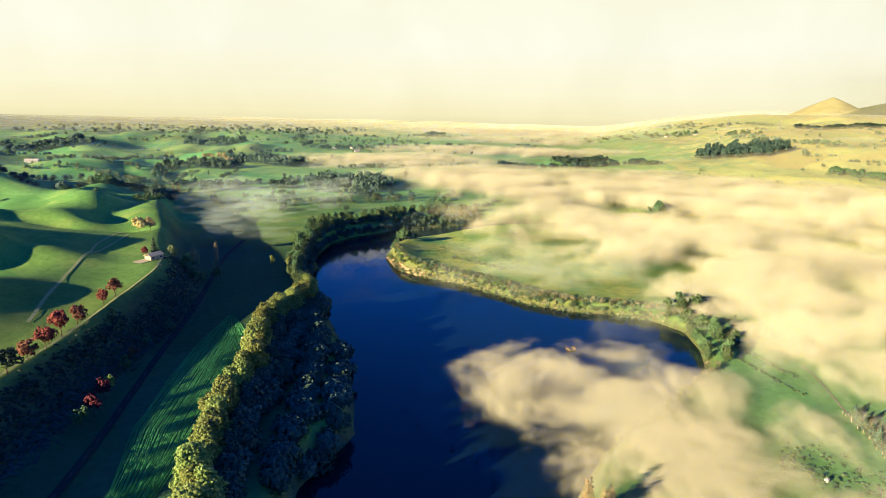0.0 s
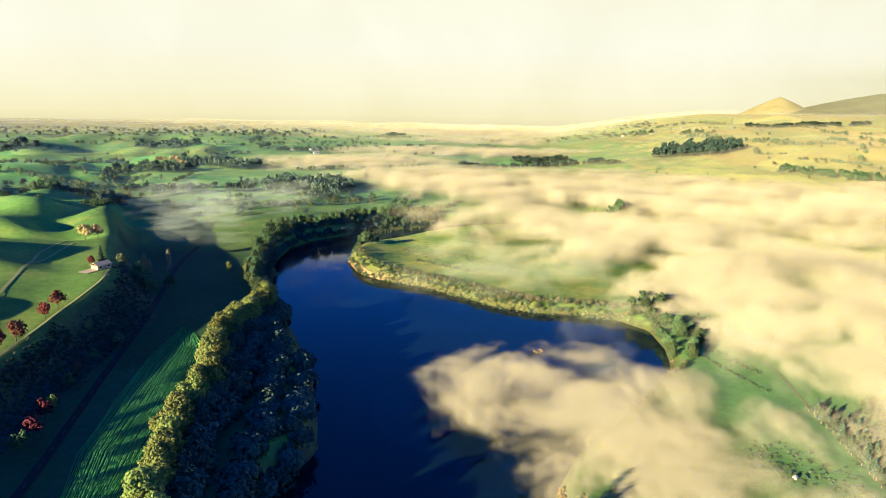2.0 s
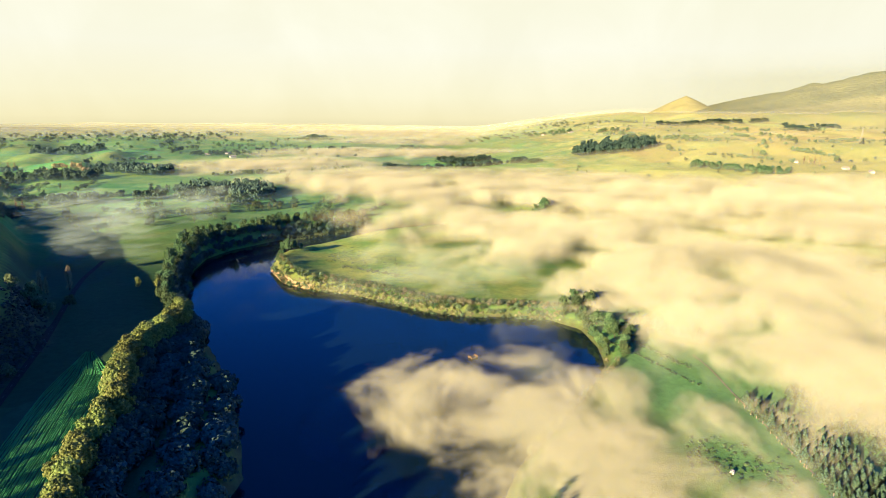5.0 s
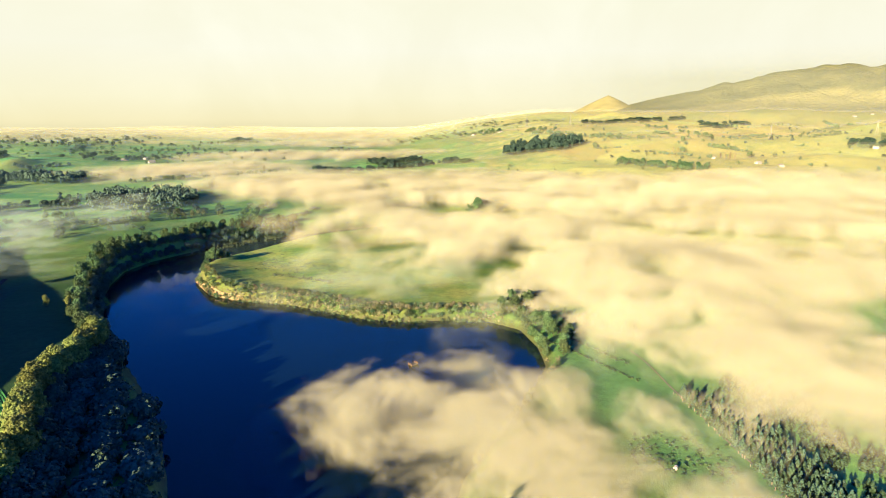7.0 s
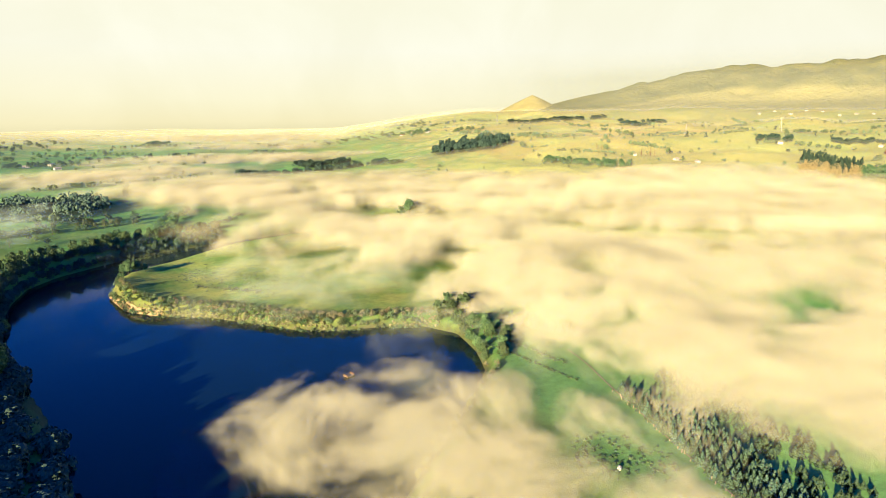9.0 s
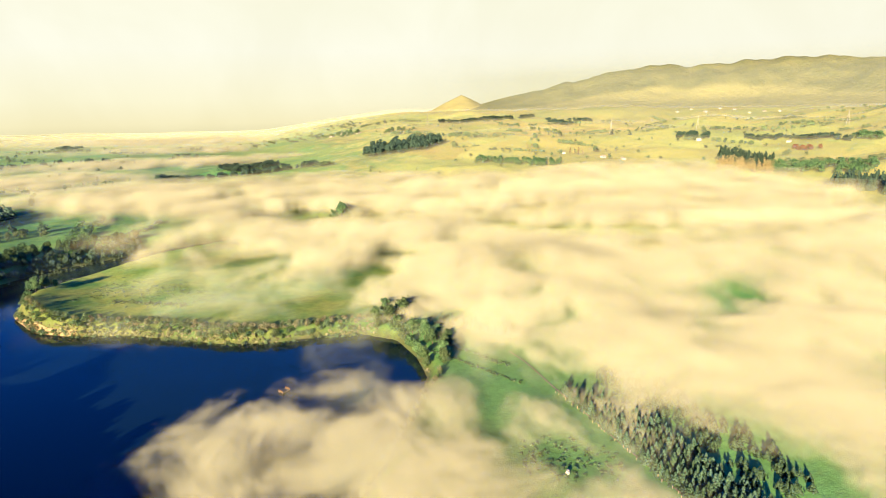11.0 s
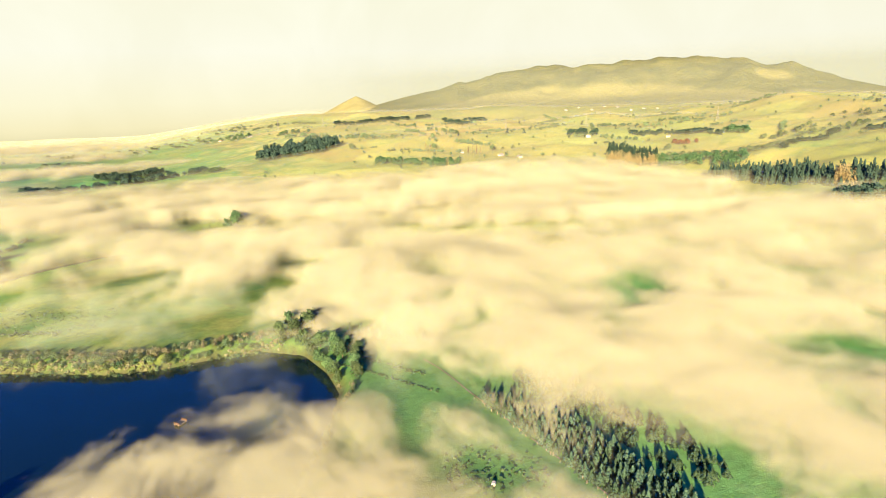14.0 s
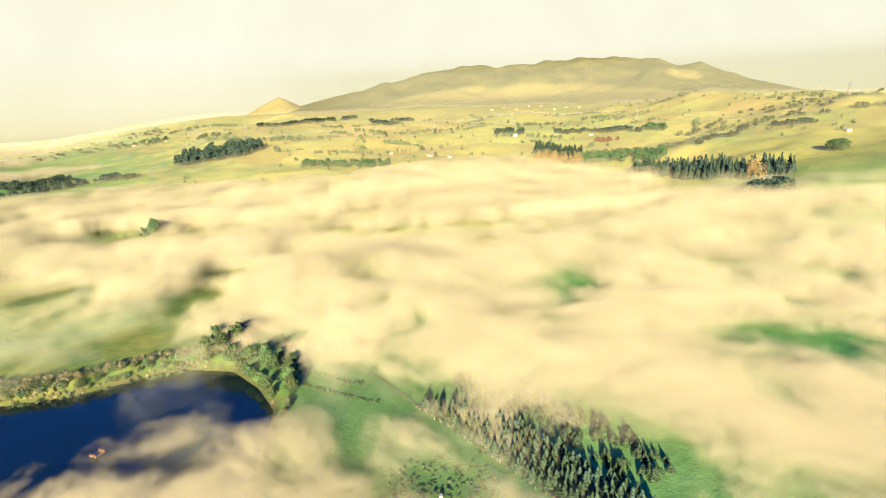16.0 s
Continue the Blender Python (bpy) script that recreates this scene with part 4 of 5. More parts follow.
def boxes(name, mat, *spans):
    v, f = [], []
    for s in spans:
        box(v, f, *s)
    return mesh(name, v, f, mat)


HOUSE_STOCK = {}


def house(x, y, turn, ln, wd, ht, roof, label, group="", name="house", paint=None):
    key = (ln, wd, ht, roof.name)
    if key not in HOUSE_STOCK:
        a, b = ln / 2, wd / 2
        wall = boxes("wall", paint or M_PAINT, (-a, a, -b, b, -1.5, ht))
        rise, e = wd * 0.28, 0.5
        rv = [(-a - e, -b - e, ht), (a + e, -b - e, ht), (a + e, b + e, ht), (-a - e, b + e, ht), (-a - e, 0, ht + rise), (a + e, 0, ht + rise)]
        rv += [(p, q, r + 0.25) for p, q, r in rv]
        rf = [(0, 1, 7, 6), (2, 3, 9, 8), (6, 7, 11, 10), (8, 9, 10, 11), (0, 6, 10, 4), (3, 4, 10, 9), (1, 5, 11, 7), (2, 8, 11, 5), (0, 4, 5, 1), (2, 5, 4, 3)]
        win = boxes("window", M_GLASS, (-0.9, 0.9, -0.06, 0.06, 0, 1.2))
        fr = boxes("frame", M_PAINT, (-1.05, 1.05, -0.09, 0.02, -0.15, 0), (-1.05, 1.05, -0.09, 0.02, 1.2, 1.35), (-1.05, -0.9, -0.09, 0.02, 0, 1.2), (0.9, 1.05, -0.09, 0.02, 0, 1.2))
        HOUSE_STOCK[key] = (wall, mesh("roof", rv, rf, roof), win, fr, boxes("door", M_TIMBER, (-0.5, 0.5, -0.08, 0.06, 0, 2.05)))
    wall, rf, win, fr, door = HOUSE_STOCK[key]
    ob = thing(name, (x, y, ground(x, y)), turn, label=label, category="house" if name == "house" else "shed", group=group)
    part("wall", wall, ob)
    part("roof", rf, ob)
    part("door", door, ob).matrix_basis = pose(0.4, -wd / 2 - 0.05, 0)
    for u in (-0.3, 0.3):
        p = part("window", win, ob)
        p.matrix_basis = pose(u * ln, -wd / 2 - 0.02, 1.0)
        part("frame", fr, p)
    return ob


house(-203, 417, 62, 10, 6.5, 2.7, M_CREAM, "low cream weatherboard house on the terrace edge", paint=M_CREAM)
R3 = random.Random(21)
FAR_ROWS_3A = [
    (1228, 985, 30, 22, 10, 4.5, M_ROOF_PALE, "long white farm shed beside round trees"),
    (1367, 858, 20, 12, 8, 3.4, M_ROOF, "white farmhouse under hedge trees"),
    (1152, 285, 40, 10, 7, 3.2, M_PAINT, "small white shed on the hill"),
    (-823, 1225, 15, 24, 10, 4.0, M_PAINT, "long white shed on the plain"),
    (760, 2010, 10, 16, 9, 3.6, M_ROOF_PALE, "white house among village trees"),
    (745, 2080, 40, 14, 9, 3.6, M_ROOF_RED, "red-roofed house among village trees"),
    (790, 2040, 70, 16, 9, 3.6, M_ROOF_PALE, "white house among village trees"),
    (770, 1900, 20, 14, 9, 3.4, M_ROOF_PALE, "white house among village trees"),
    (880, 1050, 50, 11, 7, 3.2, M_ROOF_PALE, "white cottage near golden poplars"),
    (905, 960, 10, 11, 7, 3.2, M_ROOF_PALE, "white cottage near golden poplars"),
    (930, 930, 60, 12, 7, 3.2, M_ROOF, "grey-roofed cottage near the fog"),
    (-290, 1640, 20, 14, 8, 3.4, M_ROOF_PALE, "white house among the trees of the plain"),
    (-250, 1690, 60, 14, 8, 3.4, M_ROOF_PALE, "white house among the trees of the plain"),
    (-220, 1560, 30, 14, 8, 3.4, M_ROOF, "grey-roofed house among the trees of the plain")]
FAR_ROWS_3B = [
    (911, 449, 70, 22, 10, 4.0, M_PAINT, "pale farm building below the pine belt"),
    (886, 407, 60, 16, 9, 4.0, M_TIMBER, "brown farm building below the pine belt"),
    (802, 277, 30, 14, 9, 4.0, M_ROOF, "grey farm shed at the end of the belt")]
for x, y, t, ln, wd, ht, roof, words in FAR_ROWS_3A + FAR_ROWS_3B:
    house(x, y, t, ln, wd, ht, roof, words, "farm buildings", "shed" if "shed" in words or "building" in words else "house")
for k in range(14):
    a, r = radians(50 + k * 1.1), R3.uniform(2750, 2900)
    house(r * math.sin(a), r * math.cos(a), R3.uniform(0, 90), 14, 9, 3.5, M_ROOF_PALE, "white house of a far hillside village", "far village houses")


def pylon_meshes():
    v, f = [], []
    H = 36.0
    for sx in (-1, 1):
        for sy in (-1, 1):
            limb(v, f, (3.6 * sx, 3.6 * sy, -2), (0.9 * sx, 0.9 * sy, 24), 0.22, 0.18, 4)
            limb(v, f, (0.9 * sx, 0.9 * sy, 24), (0.25 * sx, 0.25 * sy, H), 0.18, 0.12, 4)
    mast = mesh("mast", v, f, M_STEEL)
    v, f = [], []
    for i in range(6):
        z0, z1 = i * 4.0, i * 4.0 + 4
        r0, r1 = 3.6 - 2.7 * z0 / 24, 3.6 - 2.7 * z1 / 24
        for s in (-1, 1):
            limb(v, f, (-r0, s * r0, z0), (r1, s * r1, z1), 0.09, 0.09, 4)
            limb(v, f, (r0, s * r0, z0), (-r1, s * r1, z1), 0.09, 0.09, 4)
            limb(v, f, (s * r0, -r0, z0), (s * r1, r1, z1), 0.09, 0.09, 4)
    brace = mesh("bracing", v, f, M_STEEL)
    v, f = [], []
    limb(v, f, (-6.5, 0, 0), (6.5, 0, 0), 0.2, 0.2, 4)
    limb(v, f, (-6.5, 0, 0), (0, 0, 1.8), 0.1, 0.1, 4)
    limb(v, f, (6.5, 0, 0), (0, 0, 1.8), 0.1, 0.1, 4)
    return mast, brace, mesh("cross_arm", v, f, M_STEEL)


PYL = pylon_meshes()
for x, y in [(1617, 866), (1388, 406), (1640, 380), (1429, 1146), (1172, 1206), (1050, 1952), (881, 1939)]:
    ob = thing("pylon", (x, y, ground(x, y)), 35, label="grey steel lattice pylon on the hill pasture", category="pylon", group="pylons of the power line")
    part("mast", PYL[0], ob)
    part("bracing", PYL[1], ob)
    for z in (24.5, 29, 33):
        part("cross_arm", PYL[2], ob).matrix_basis = pose(0, 0, z)


def strip(name, line, width, mat, lift, rnd=None, step=4.0):
    """A band laid on the ground along a line."""
    pts = []
    for (ax, ay), (bx, by) in zip(line, line[1:]):
        n = max(1, int(math.hypot(bx - ax, by - ay) / step))
        pts += [(ax + (bx - ax) * i / n, ay + (by - ay) * i / n) for i in range(n)]
    pts.append(line[-1])
    P = np.array(pts, float)
    for _ in range(6):
        P[1:-1] = (P[:-2] + 2 * P[1:-1] + P[2:]) / 4
    D = np.gradient(P, axis=0)
    N = np.stack([-D[:, 1], D[:, 0]], 1) / np.maximum(np.hypot(*D.T), 1e-6)[:, None]
    cols = []
    for o in (-0.5, -0.17, 0.17, 0.5):
        q = P + N * o * width
        cols.append(np.column_stack([q, np.array([ground(u, w) for u, w in q]) + lift]))
    V, n = np.concatenate(cols), len(P)
    F = [(c * n + i, c * n + i + 1, (c + 1) * n + i + 1, (c + 1) * n + i) for c in range(3) for i in range(n - 1)]
    return mesh(name, V, F, mat, True), P, N


ROAD = [(-128, 130), (-134, 188), (-140, 233), (-149, 283), (-159, 345), (-166, 393), (-176, 440), (-188, 495), (-196, 540), (-200, 600)]
me, RP, RN = strip("road", ROAD, 3.8, M_ASPHALT, 0.35)
road = tagged(new("road", me), "narrow dark sealed road under the bluff", "road", kind="structure")
dash = boxes("lane_mark", M_FADED, (-0.1, 0.1, -1.5, 1.5, -0.1, 0.05))
for i in range(2, len(RP) - 2, 3):
    d = RP[i + 1] - RP[i]
    m = part("lane_mark", dash, road)
    m.matrix_basis = pose(RP[i][0], RP[i][1], ground(*RP[i]) + 0.42, 0, 0, math.degrees(math.atan2(-d[0], d[1])))
for line in ([(-215, 300), (-226, 335), (-236, 370), (-246, 410), (-262, 450), (-268, 500)], [(-248, 415), (-252, 455), (-258, 490)]):
    me, _, _ = strip("farm_track", line, 1.8, M_WORN, 0.3)
    tagged(new("farm_track", me), "pale worn farm track over the terrace pasture", "track", kind="structure")
me, _, _ = strip("terrace_lip", [(-186, 200), (-189, 245), (-188, 271), (-190, 308), (-192, 354), (-191, 394), (-197, 415)], 1.3, M_WORN, 0.35)
tagged(new("terrace_lip", me), "pale dry strip along the terrace edge", "track", kind="structure")
me, _, _ = strip("clay_bank", [(-57, 612), (-52, 590), (-41, 560), (-30, 548), (-16, 536)], 5.0, M_DIRT, 0.5)
tagged(new("clay_bank", me), "bare orange clay bank at the tip of the peninsula", "bank", kind="structure")
me, _, _ = strip("clay_face", [(-209, 403), (-204, 413), (-200, 427)], 8.0, M_CREAM, 0.4)
tagged(new("clay_face", me), "pale cream clay yard on the terrace edge", "bank", kind="structure")
me, _, _ = strip("meadow_path", [(217, 340), (215, 318), (208, 290), (203, 262), (197, 235), (192, 207), (186, 180)], 0.8, M_TIMBER, 0.3)
tagged(new("meadow_path", me), "brown trodden strip along the meadow fence", "track", kind="structure")
me, _, _ = strip("shore_path", [(-48, 640), (-26, 674), (8, 702), (30, 722)], 3.5, M_DIRT, 0.3)
tagged(new("shore_path", me), "pale track on the back of the peninsula", "track", kind="structure")


def fence(line, step, label):
    ob = thing("fence", (0, 0, 0), label=label, category="fence")
    post = boxes("post", M_TIMBER, (-0.14, 0.14, -0.14, 0.14, -0.5, 1.6))
    rnd = random.Random(3)
    for x, y in along(line, step, rnd, 0.8):
        if rnd.random() < 0.35:
            continue
        part("post", post, ob).matrix_basis = pose(x, y, ground(x, y), rnd.uniform(-6, 6), rnd.uniform(-6, 6), rnd.uniform(0, 90)) @ Matrix.Diagonal((1, 1, rnd.uniform(0.6, 1.15), 1))
    return ob


fence([(206, 286), (201, 258), (195, 230), (190, 205), (184, 178)], 3.0, "pale timber posts along the pine belt")
fence([(197, 383), (207, 366), (215, 348)], 4.0, "pale timber posts fading into the fog")


def crop_field():
    """Ridged rows of a green crop between the road and the willows."""
    rnd = random.Random(2)
    ya = [189, 235, 307, 345, 380]
    left, right = [-117, -131, -137, -139, -139], [-99, -103, -107, -114, -136]
    V, F = [], []
    for k in range(38):
        q = (k + 0.5) / 38
        ph = rnd.uniform(0, 6)
        n = 110
        base = len(V)
        ring = []
        for i in range(n):
            y = 178 + (378 - 178) * i / (n - 1)
            lo, hi = np.interp(y, ya, left), np.interp(y, ya, right)
            x = lo + (hi - lo) * q + 0.3 * math.sin(y * 0.11 + ph) + 1.2 * math.sin(y * 0.035)
            half = 0.36 * (hi - lo) / 38
            z = ground(x, y)
            h = 0.36 * (0.5 + 0.8 * rnd.random())
            V += [(x - half, y, z + 0.1), (x - 0.3 * half, y, z + h), (x + 0.4 * half, y, z + h * 0.9), (x + half, y, z + 0.1)]
        for i in range(n - 1):
            for c in range(3):
                a = base + 4 * i + c
                F.append((a, a + 1, a + 5, a + 4))
    ob = new("crop_rows", mesh("crop_rows", V, F, M_CROP))
    return tagged(ob, "long ridged rows of a dark green crop", "crop", kind="stuff")


crop_field()


# very dark leaf for tufts added to deepen the bluff's shade
M_SHADETUFT = foliage("bracken", (0.02, 0.042, 0.034), (0.042, 0.068, 0.05), 0.1)


def tufts(name, area, n, size, mat, label, seed, category="grass"):
    rnd = random.Random(seed)
    V, F = [], []
    (x0, y0), (x1, y1), width = area
    for _ in range(n):
        t, o = rnd.random(), rnd.gauss(0, 0.28) * width
        ln = math.hypot(x1 - x0, y1 - y0)
        x, y = x0 + (x1 - x0) * t - (y1 - y0) / ln * o, y0 + (y1 - y0) * t + (x1 - x0) / ln * o
        z = ground(x, y)
        if z > 0.3:
            clump(V, F, (x, y, z + 0.35 * size), size * rnd.uniform(0.6, 1.3), rnd, 0.9)
    return tagged(new(name, mesh(name, V, F, mat)), label, category, kind="stuff")


FAR_ROWS_4A = [
    ((0, 640), (95, 560), 60, 420, 0.9, M_BAYLEAF, "dark rushes dotted over the damp peninsula pasture"),
    ((10, 592), (60, 548), 8, 120, 1.2, M_SCRUB, "dry rush line along an old ditch"),
    ((186, 392), (204, 322), 4, 110, 0.9, M_GREENLEAF, "dark rushes along a meadow ditch"),
    ((176, 372), (196, 300), 3, 90, 0.9, M_GREENLEAF, "dark rushes along a meadow ditch"),
    ((150, 240), (185, 215), 30, 160, 0.9, M_GREENLEAF, "dark tufts in the wet meadow"),
    ((-56, 600), (-38, 556), 7, 160, 1.5, M_REED, "orange-brown reeds along the peninsula tip"),
    ((-38, 556), (18, 514), 7, 260, 1.5, M_REED, "orange-brown reeds along the peninsula tip"),
    ((18, 516), (100, 446), 9, 420, 1.3, M_REED, "straw-coloured reeds on the peninsula shore"),
    ((100, 446), (168, 430), 9, 260, 1.3, M_REED, "straw-coloured reeds on the bay shore"),
    ((170, 405), (160, 345), 7, 200, 1.3, M_REED, "straw-coloured reeds on the bay shore"),
    ((158, 342), (70, 250), 8, 300, 1.3, M_REED, "straw-coloured reeds on the meadow shore"),
    # from here on: tufts put in only to darken the shaded bluff
    ((-160, 160), (-168, 330), 11, 900, 1.3, M_SHADETUFT, "dark tufts added to deepen the shade of the bluff")]
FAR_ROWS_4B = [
    ((-166, 160), (-174, 330), 11, 900, 1.3, M_SHADETUFT, "dark tufts added to deepen the shade of the bluff"),
    ((-168, 330), (-172, 400), 12, 500, 1.3, M_SHADETUFT, "dark tufts added to deepen the shade of the bluff"),
    ((-174, 330), (-180, 400), 11, 500, 1.3, M_SHADETUFT, "dark tufts added to deepen the shade of the bluff"),
    ((-174, 160), (-181, 330), 9, 800, 1.2, M_SHADETUFT, "dark tufts added to deepen the shade of the bluff"),
    ((-178, 400), (-206, 470), 16, 500, 1.5, M_SHADETUFT, "dark tufts added to deepen the shade of the bluff"),
    ((20, 528), (22, 520), 8, 40, 1.6, M_GOLD, "pale dry bush clump on the peninsula")]
# the added bluff tufts share the object name of the rushes
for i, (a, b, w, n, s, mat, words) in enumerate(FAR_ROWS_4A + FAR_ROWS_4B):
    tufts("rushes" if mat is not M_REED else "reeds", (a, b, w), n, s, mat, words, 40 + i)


def raft(x, y):
    ob = thing("raft", (x, y, 0), 25, label="small weathered timber raft moored on the river", category="raft")
    deck = boxes("plank", M_TIMBER, (-2.6, 2.6, -0.26, 0.26, 0.55, 0.68))
    for i in range(7):
        part("plank", deck, ob).matrix_basis = pose(0, -1.8 + 0.6 * i, 0.004 * (i % 2))
    for s in (-1.3, 1.3):
        part("float", boxes("float", M_RUST, (-2.5, 2.5, s - 0.45, s + 0.45, -0.35, 0.52)), ob)
    part("rail", boxes("rail", M_RUST, (-2.5, -2.35, -1.9, 1.9, 0.7, 1.7), (2.35, 2.5, -1.9, 1.9, 0.7, 1.7)), ob, "rust-red end rails")


M_RUST = plain("rusty_float", (0.11, 0.06, 0.04), 0.8, 2.0, 0.3)
raft(85.4, 370.5)


def bale(x, y, turn, words, r=0.9):
    v, f = [], []
    limb(v, f, (-0.95, 0, r), (-0.75, 0, r), r * 0.85, r, 14)
    limb(v, f, (-0.75, 0, r), (0.75, 0, r), r, r, 14)
    limb(v, f, (0.75, 0, r), (0.95, 0, r), r, r * 0.85, 14)
    ob = thing("hay_bale", (x, y, ground(x, y)), turn, label=words, category="bale", group="wrapped bales")
    part("wrap", mesh("wrap", v, f, M_PAINT), ob)
    part("net_band", boxes("net_band", M_WOOL, (-0.12, 0.12, -0.3, 0.3, 2 * r - 0.03, 2 * r + 0.03)), ob)


for x, y, t in [(-116, 338, 20), (-113.4, 338.6, 70), (-111.5, 337, 10)]:
    bale(x, y, t, "white plastic-wrapped bale at the crop's edge")
bale(160, 222, 40, "white plastic-wrapped bale in the meadow")
bale(-40.5, 288, 0, "white plastic-wrapped bale near the water")


# ---------- fog and haze ----------
# outlines of the two great fog banks on the map
RIVER_BANK = [(70, 120), (70, 215), (60, 248), (40, 276), (30, 304), (40, 328), (68, 340), (100, 334), (128, 316), (152, 298),
              (168, 272), (162, 236), (158, 200), (158, 120)]
VALLEY_BANK = [(232, 40), (230, 150), (228, 190), (226, 222), (219, 250), (209, 292), (207, 322), (203, 356), (196, 400), (178, 470),
               (140, 535), (90, 600), (70, 650), (40, 705), (40, 760), (110, 812), (60, 905), (-40, 960), (-140, 1080), (-140, 1200),
               (60, 1290), (300, 1270), (600, 1290), (730, 1200), (880, 1000), (1010, 800), (1000, 640), (905, 510), (850, 430), (830, 330), (850, 200), (840, 40)]
FAR_BANKS = [  # x, y, reach along, reach across, turn, weight
    (-90, 1400, 270, 210, 10, 1.15), (120, 1740, 430, 190, 0, 1.1), (540, 1760, 330, 150, 0, 1.0), (250, 2300, 480, 220, 0, 0.9), (300, 3000, 620, 460, 0, 1.0), (900, 3500, 900, 400, 20, 0.8)]
THIN_PLACES = [  # x, y, reach along, reach across, turn, depth of the gap
    (384, 314, 56, 36, 20, 0.45), (448, 566, 110, 34, -35, 0.62), (535, 500, 80, 36, -35, 0.58), (360, 170, 50, 40, 0, 0.45), (420, 150, 56, 36, 0, 0.4), (480, 330, 70, 30, 10, 0.35), (640, 430, 80, 30, -40, 0.5), (560, 250, 60, 40, 0, 0.4),
    (310, 725, 140, 44, -20, 0.6), (240, 815, 100, 38, -22, 0.7), (480, 680, 120, 36, -30, 0.5), (255, 545, 46, 22, -30, 0.45), (181, 515, 60, 40, -35, 0.5), (120, 600, 60, 50, -35, 0.5), (560, 420, 70, 26, -20, 0.4),
    (128, 300, 50, 60, 0, 0.2), (150, 240, 30, 60, 0, 0.25), (810, 440, 40, 24, 0, 0.5), (208, 404, 18, 16, 0, 0.5)]
PUFFS = [  # x, y, reach along, reach across, turn, rise in metres
    (318, 440, 92, 70, 60, 16), (270, 330, 60, 90, 10, 10), (84, 290, 52, 62, 0, 9), (110, 215, 40, 50, 0, 6), (640, 900, 300, 170, -30, 15), (180, 1080, 260, 120, 0, 10), (300, 640, 120, 50, -30, 6)]


def blob(x, y, cx, cy, a, b, turn, w):
    c, s = math.cos(radians(turn)), math.sin(radians(turn))
    u, v = (x - cx) * c + (y - cy) * s, -(x - cx) * s + (y - cy) * c
    q = np.sqrt((u / a) ** 2 + (v / b) ** 2)
    return w * (1 - smooth(0.3, 1.35, q))


def billow(x, y, scale, octaves, seed):
    """Rounded heads with creases between them, as in low cloud; about 0 to 1."""
    s, amp, tot = 0.0, 1.0, 0.0
    for k in range(octaves):
        s = s + amp * np.abs(2 * fbm(x, y, scale / 2 ** k, 2, seed + k))
        tot += amp
        amp *= 0.5
    return np.clip(2.2 * s / tot, 0, 1)


def fog_layers():
    fx, fy = steps(-420, 1250, 0, 420, 6.0, 1.02, 26), steps(-150, 3900, 110, 620, 6.0, 1.018, 60)
    X, Y = np.meshgrid(fx, fy)
    far = np.hypot(X, Y)
    sway = 38 + 44 * smooth(500, 1000, far)
    U, W = X + sway * fbm(X, Y, 85, 4, 5), Y + sway * fbm(X, Y, 85, 4, 6)
    d = np.maximum(0.84 * smooth(-55, 50, -shore_distance(RIVER_BANK, U, W)), smooth(-72, 80, -shore_distance(VALLEY_BANK, U, W)))
    for b in FAR_BANKS:
        d = np.maximum(d, blob(U, W, *b))
    thin = 0.0
    for c in THIN_PLACES:
        thin = thin + blob(U, W, *c)
    rise = 0.0
    for p in PUFFS:
        rise = rise + blob(U, W, *p)
    lump = billow(U, W, 120, 3, 2)
    body = d * (1 - np.clip(thin, 0, 0.9)) * (0.72 + 0.45 * lump)
    top = np.interp(far, [200, 420, 600, 760, 1000, 1800, 3500], [8, 12, 26, 37, 39, 44, 60]) + 0.42 * rise * smooth(300, 400, far)
    near = 1 - smooth(450, 800, far)
    top = top * (0.85 + 0.15 * d) - 14 * smooth(450, 800, far) * np.clip(thin, 0, 1) * d
    top = top + (2.2 * lump + 0.5 * billow(X, Y, 38, 3, 4)) * smooth(300, 400, far) * smooth(0.1, 0.8, d) * (0.25 + 0.75 * near)
    top = top + 0.6 * np.maximum(height(X, Y) - 12, 0) * smooth(380, 520, X) * (1 - smooth(800, 1000, Y))
    n = 9
    for k in range(n):
        q = (k + 1) / n
        Z = 2 + top * (1 - (0.4 - 0.12 * near) * (1 - q))
        me = sheet("fog_layer", fx, fy, Z, M_FOG, (d > 0.01).ravel())
        set_field(me, "thickness", (1.36 * body - 0.1 - 0.3 * q) * smooth(0.01, 0.25, d) - 0.5 * (1 - smooth(0.01, 0.25, d)))
        tagged(new("fog_layer", me), "drifting morning fog lying over the river flats", "fog", "fog layers", "stuff")


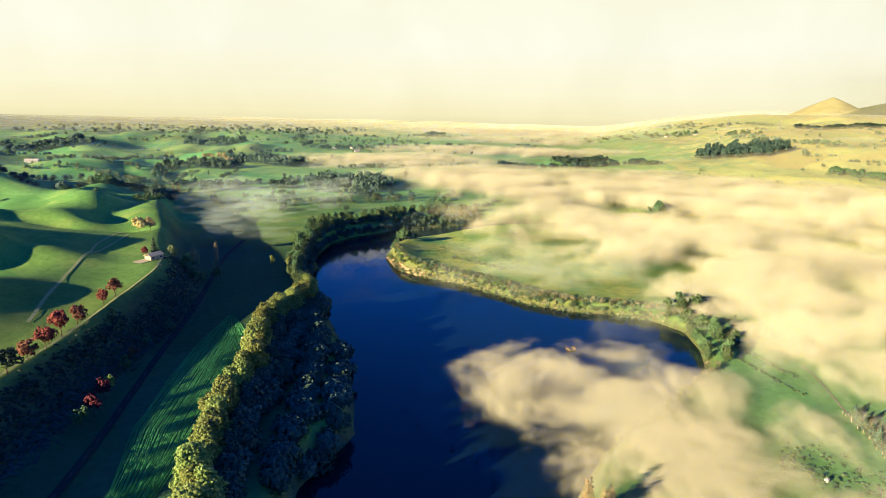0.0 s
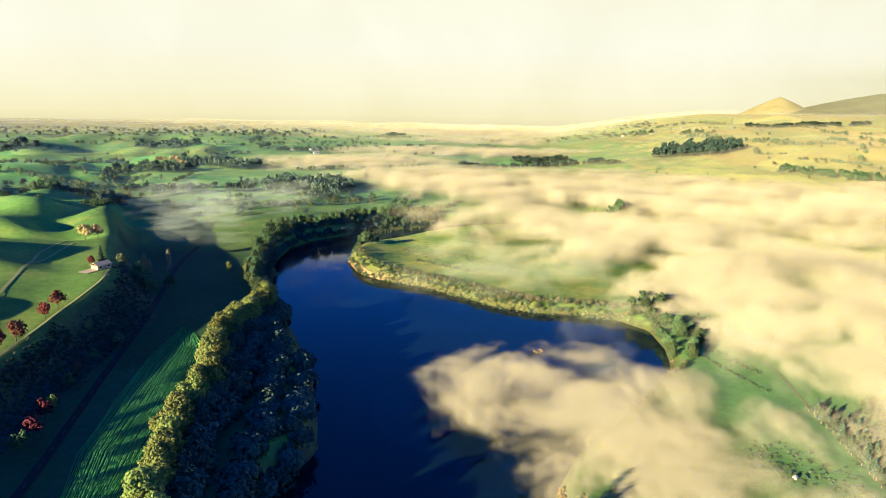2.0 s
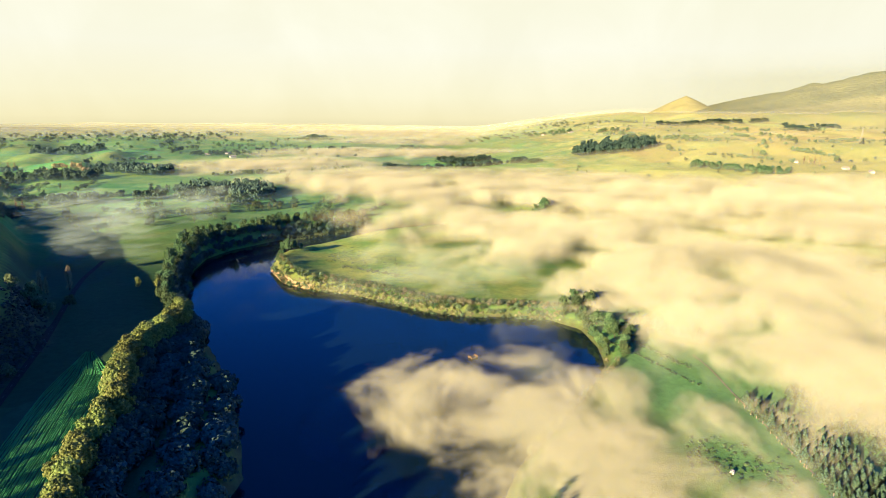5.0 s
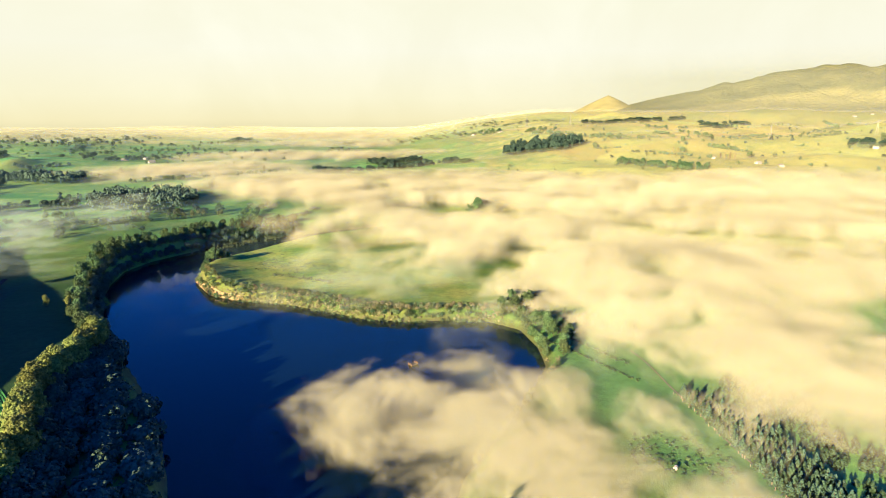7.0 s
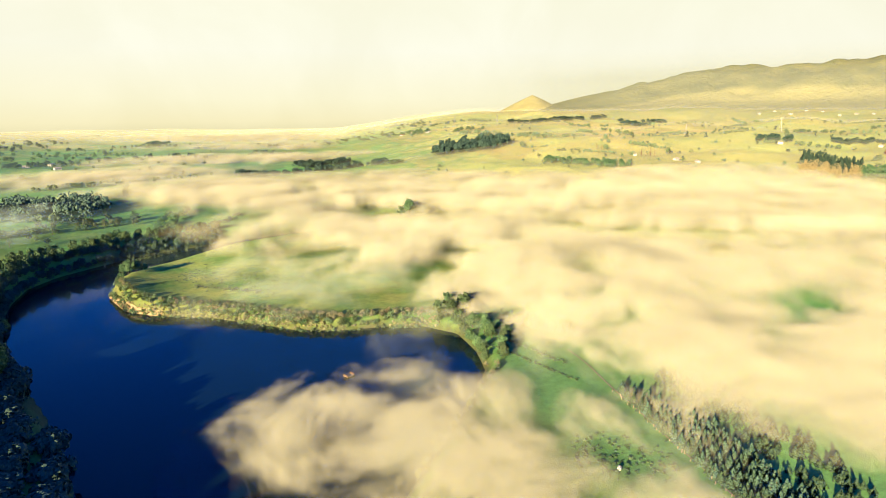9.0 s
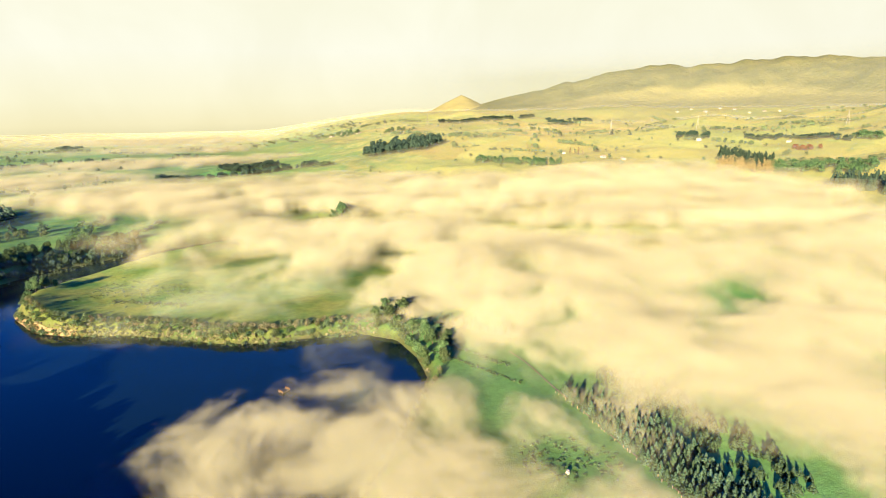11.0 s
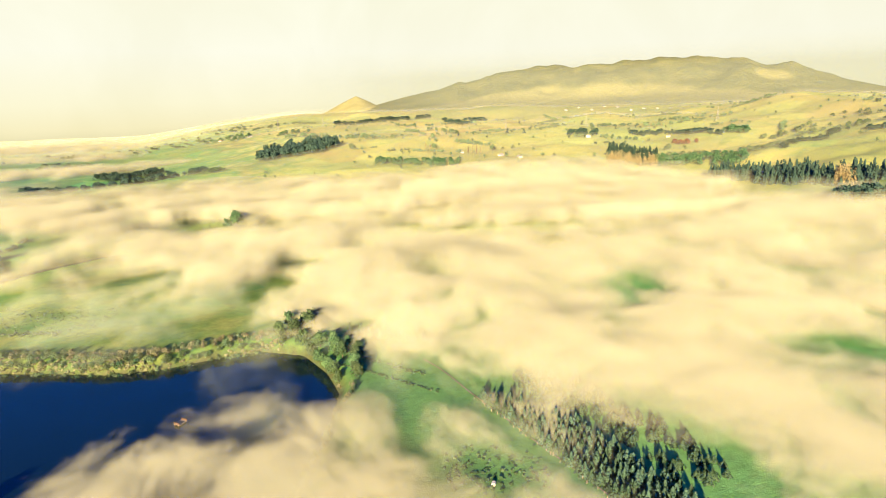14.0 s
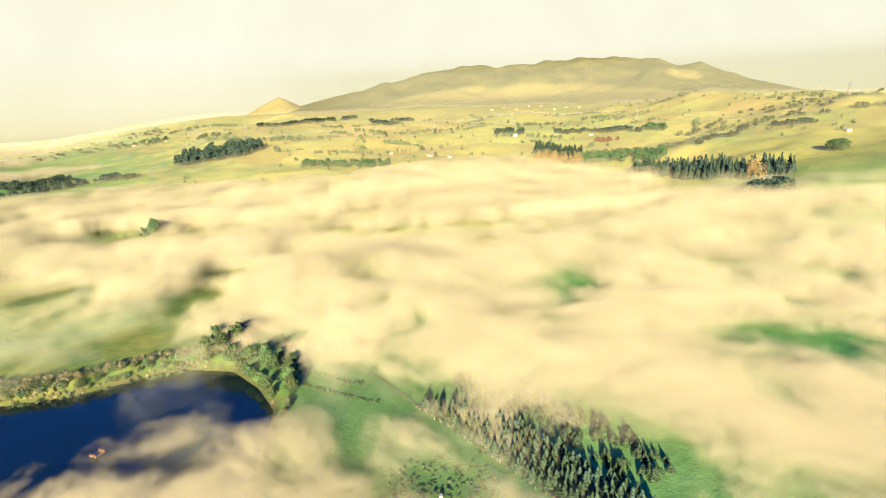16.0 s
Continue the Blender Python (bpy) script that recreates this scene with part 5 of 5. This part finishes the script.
def thin_fog():
    """A thin veil of mist round the thick banks."""
    fx, fy = steps(-300, 1000, 0, 320, 12.0, 1.03, 40), steps(0, 1300, 100, 700, 12.0, 1.03, 40)
    X, Y = np.meshgrid(fx, fy)
    U, W = X + 60 * fbm(X, Y, 110, 3, 1), Y + 60 * fbm(X, Y, 110, 3, 3)
    d = np.zeros(X.shape)
    for b in ((230, 330, 150, 330, 0, 0.8), (100, 560, 140, 130, -25, 1.05), (420, 600, 330, 420, 0, 0.9), (105, 300, 80, 90, 0, 0.75)):
        d = np.maximum(d, blob(U, W, *b))
    for k, lift in enumerate((5, 8, 12)):
        Z = lift + 8 * fbm(X, Y, 90, 3, k) + 0.03 * np.maximum(np.hypot(X, Y) - 400, 0)
        me = sheet("mist_sheet", fx, fy, Z, M_THIN, (d > 0.02).ravel())
        set_field(me, "thickness", -0.55 + 1.35 * d + 0.9 * fbm(X, Y, 160, 3, k + 2))
        tagged(new("mist_sheet", me), "thin veil of mist over the meadows", "mist", "mist sheets", "stuff")


def valley_wisps():
    """Torn wisps of mist drifting out of the shaded valley."""
    fx, fy = np.arange(-430, 40, 7.0), np.arange(430, 1060, 9.0)
    X, Y = np.meshgrid(fx, fy)
    U, W = X + 50 * fbm(X, Y, 90, 4, 2), Y + 70 * fbm(X, Y, 90, 4, 4)
    d = np.maximum(np.maximum(blob(U, W, -255, 750, 95, 120, 10, 0.95), blob(U, W, -150, 820, 80, 90, 0, 0.8)), blob(U, W, -190, 610, 60, 50, 0, 0.8))
    for k in range(5):
        Z = 20 + 6 * k + 16 * fbm(X, Y, 70, 4, k) + 0.02 * np.maximum(Y - 600, 0)
        me = sheet("mist_wisp", fx, fy, np.maximum(Z, height(X, Y) + 2), M_WISP, (d > 0.02).ravel())
        set_field(me, "thickness", -0.8 + (0.9 * d + 0.6 + 1.6 * fbm(X, Y, 80, 4, 3)) * smooth(0.02, 0.4, d))
        tagged(new("mist_wisp", me), "torn pale wisps of mist over the shaded valley", "mist", "valley wisps", "stuff")


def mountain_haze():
    """Upright tinted sheets that stand in for haze before the foot of the mountain."""
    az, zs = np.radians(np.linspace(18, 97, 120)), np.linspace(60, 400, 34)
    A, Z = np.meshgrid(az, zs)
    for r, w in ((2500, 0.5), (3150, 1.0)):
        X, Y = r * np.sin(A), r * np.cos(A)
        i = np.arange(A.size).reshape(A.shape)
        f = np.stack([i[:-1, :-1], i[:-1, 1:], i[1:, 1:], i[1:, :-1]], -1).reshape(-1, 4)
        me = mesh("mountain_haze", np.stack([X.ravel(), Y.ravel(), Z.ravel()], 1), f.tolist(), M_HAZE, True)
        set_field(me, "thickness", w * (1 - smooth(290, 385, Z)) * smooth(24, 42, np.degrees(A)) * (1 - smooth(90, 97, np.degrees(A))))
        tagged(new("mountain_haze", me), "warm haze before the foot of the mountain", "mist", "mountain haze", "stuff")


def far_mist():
    """Sheets standing in for haze on the distant plains, thicker towards the horizon."""
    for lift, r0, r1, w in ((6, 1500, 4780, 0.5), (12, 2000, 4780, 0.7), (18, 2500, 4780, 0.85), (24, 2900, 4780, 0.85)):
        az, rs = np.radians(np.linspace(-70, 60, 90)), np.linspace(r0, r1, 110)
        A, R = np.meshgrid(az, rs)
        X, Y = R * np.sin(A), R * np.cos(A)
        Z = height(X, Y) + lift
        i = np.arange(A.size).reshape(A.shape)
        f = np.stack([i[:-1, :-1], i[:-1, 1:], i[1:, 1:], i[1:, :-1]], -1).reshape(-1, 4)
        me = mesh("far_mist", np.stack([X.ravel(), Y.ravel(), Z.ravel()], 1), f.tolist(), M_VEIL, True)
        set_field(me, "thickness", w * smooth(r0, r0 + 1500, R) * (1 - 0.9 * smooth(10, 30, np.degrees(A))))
        tagged(new("far_mist", me), "thin golden sheet standing in for haze over the far country", "mist", "far mist sheets", "stuff")


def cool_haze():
    """Bluish airlight of the shaded left country, put into thin tinted sheets."""
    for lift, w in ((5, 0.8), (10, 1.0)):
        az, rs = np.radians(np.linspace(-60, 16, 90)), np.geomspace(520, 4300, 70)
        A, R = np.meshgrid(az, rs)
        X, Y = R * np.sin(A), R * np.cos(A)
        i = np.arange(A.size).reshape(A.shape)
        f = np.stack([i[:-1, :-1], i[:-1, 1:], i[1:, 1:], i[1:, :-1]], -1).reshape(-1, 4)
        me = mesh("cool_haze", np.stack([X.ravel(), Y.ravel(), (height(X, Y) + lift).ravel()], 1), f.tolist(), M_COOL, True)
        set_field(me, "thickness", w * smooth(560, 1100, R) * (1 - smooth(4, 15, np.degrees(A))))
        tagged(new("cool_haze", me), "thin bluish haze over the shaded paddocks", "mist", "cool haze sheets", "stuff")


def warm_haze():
    """Golden haze put into thin tinted sheets close over the sunlit hillside."""
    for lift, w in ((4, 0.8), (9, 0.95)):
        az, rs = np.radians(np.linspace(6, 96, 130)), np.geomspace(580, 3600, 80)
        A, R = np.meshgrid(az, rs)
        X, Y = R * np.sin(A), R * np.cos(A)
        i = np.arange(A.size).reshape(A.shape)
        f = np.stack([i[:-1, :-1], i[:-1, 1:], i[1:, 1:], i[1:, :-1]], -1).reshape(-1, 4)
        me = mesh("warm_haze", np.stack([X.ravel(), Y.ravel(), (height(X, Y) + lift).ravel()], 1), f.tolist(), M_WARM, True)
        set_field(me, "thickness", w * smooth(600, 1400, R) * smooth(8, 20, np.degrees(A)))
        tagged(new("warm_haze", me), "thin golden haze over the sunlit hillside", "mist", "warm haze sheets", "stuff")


fog_layers()
thin_fog()
valley_wisps()
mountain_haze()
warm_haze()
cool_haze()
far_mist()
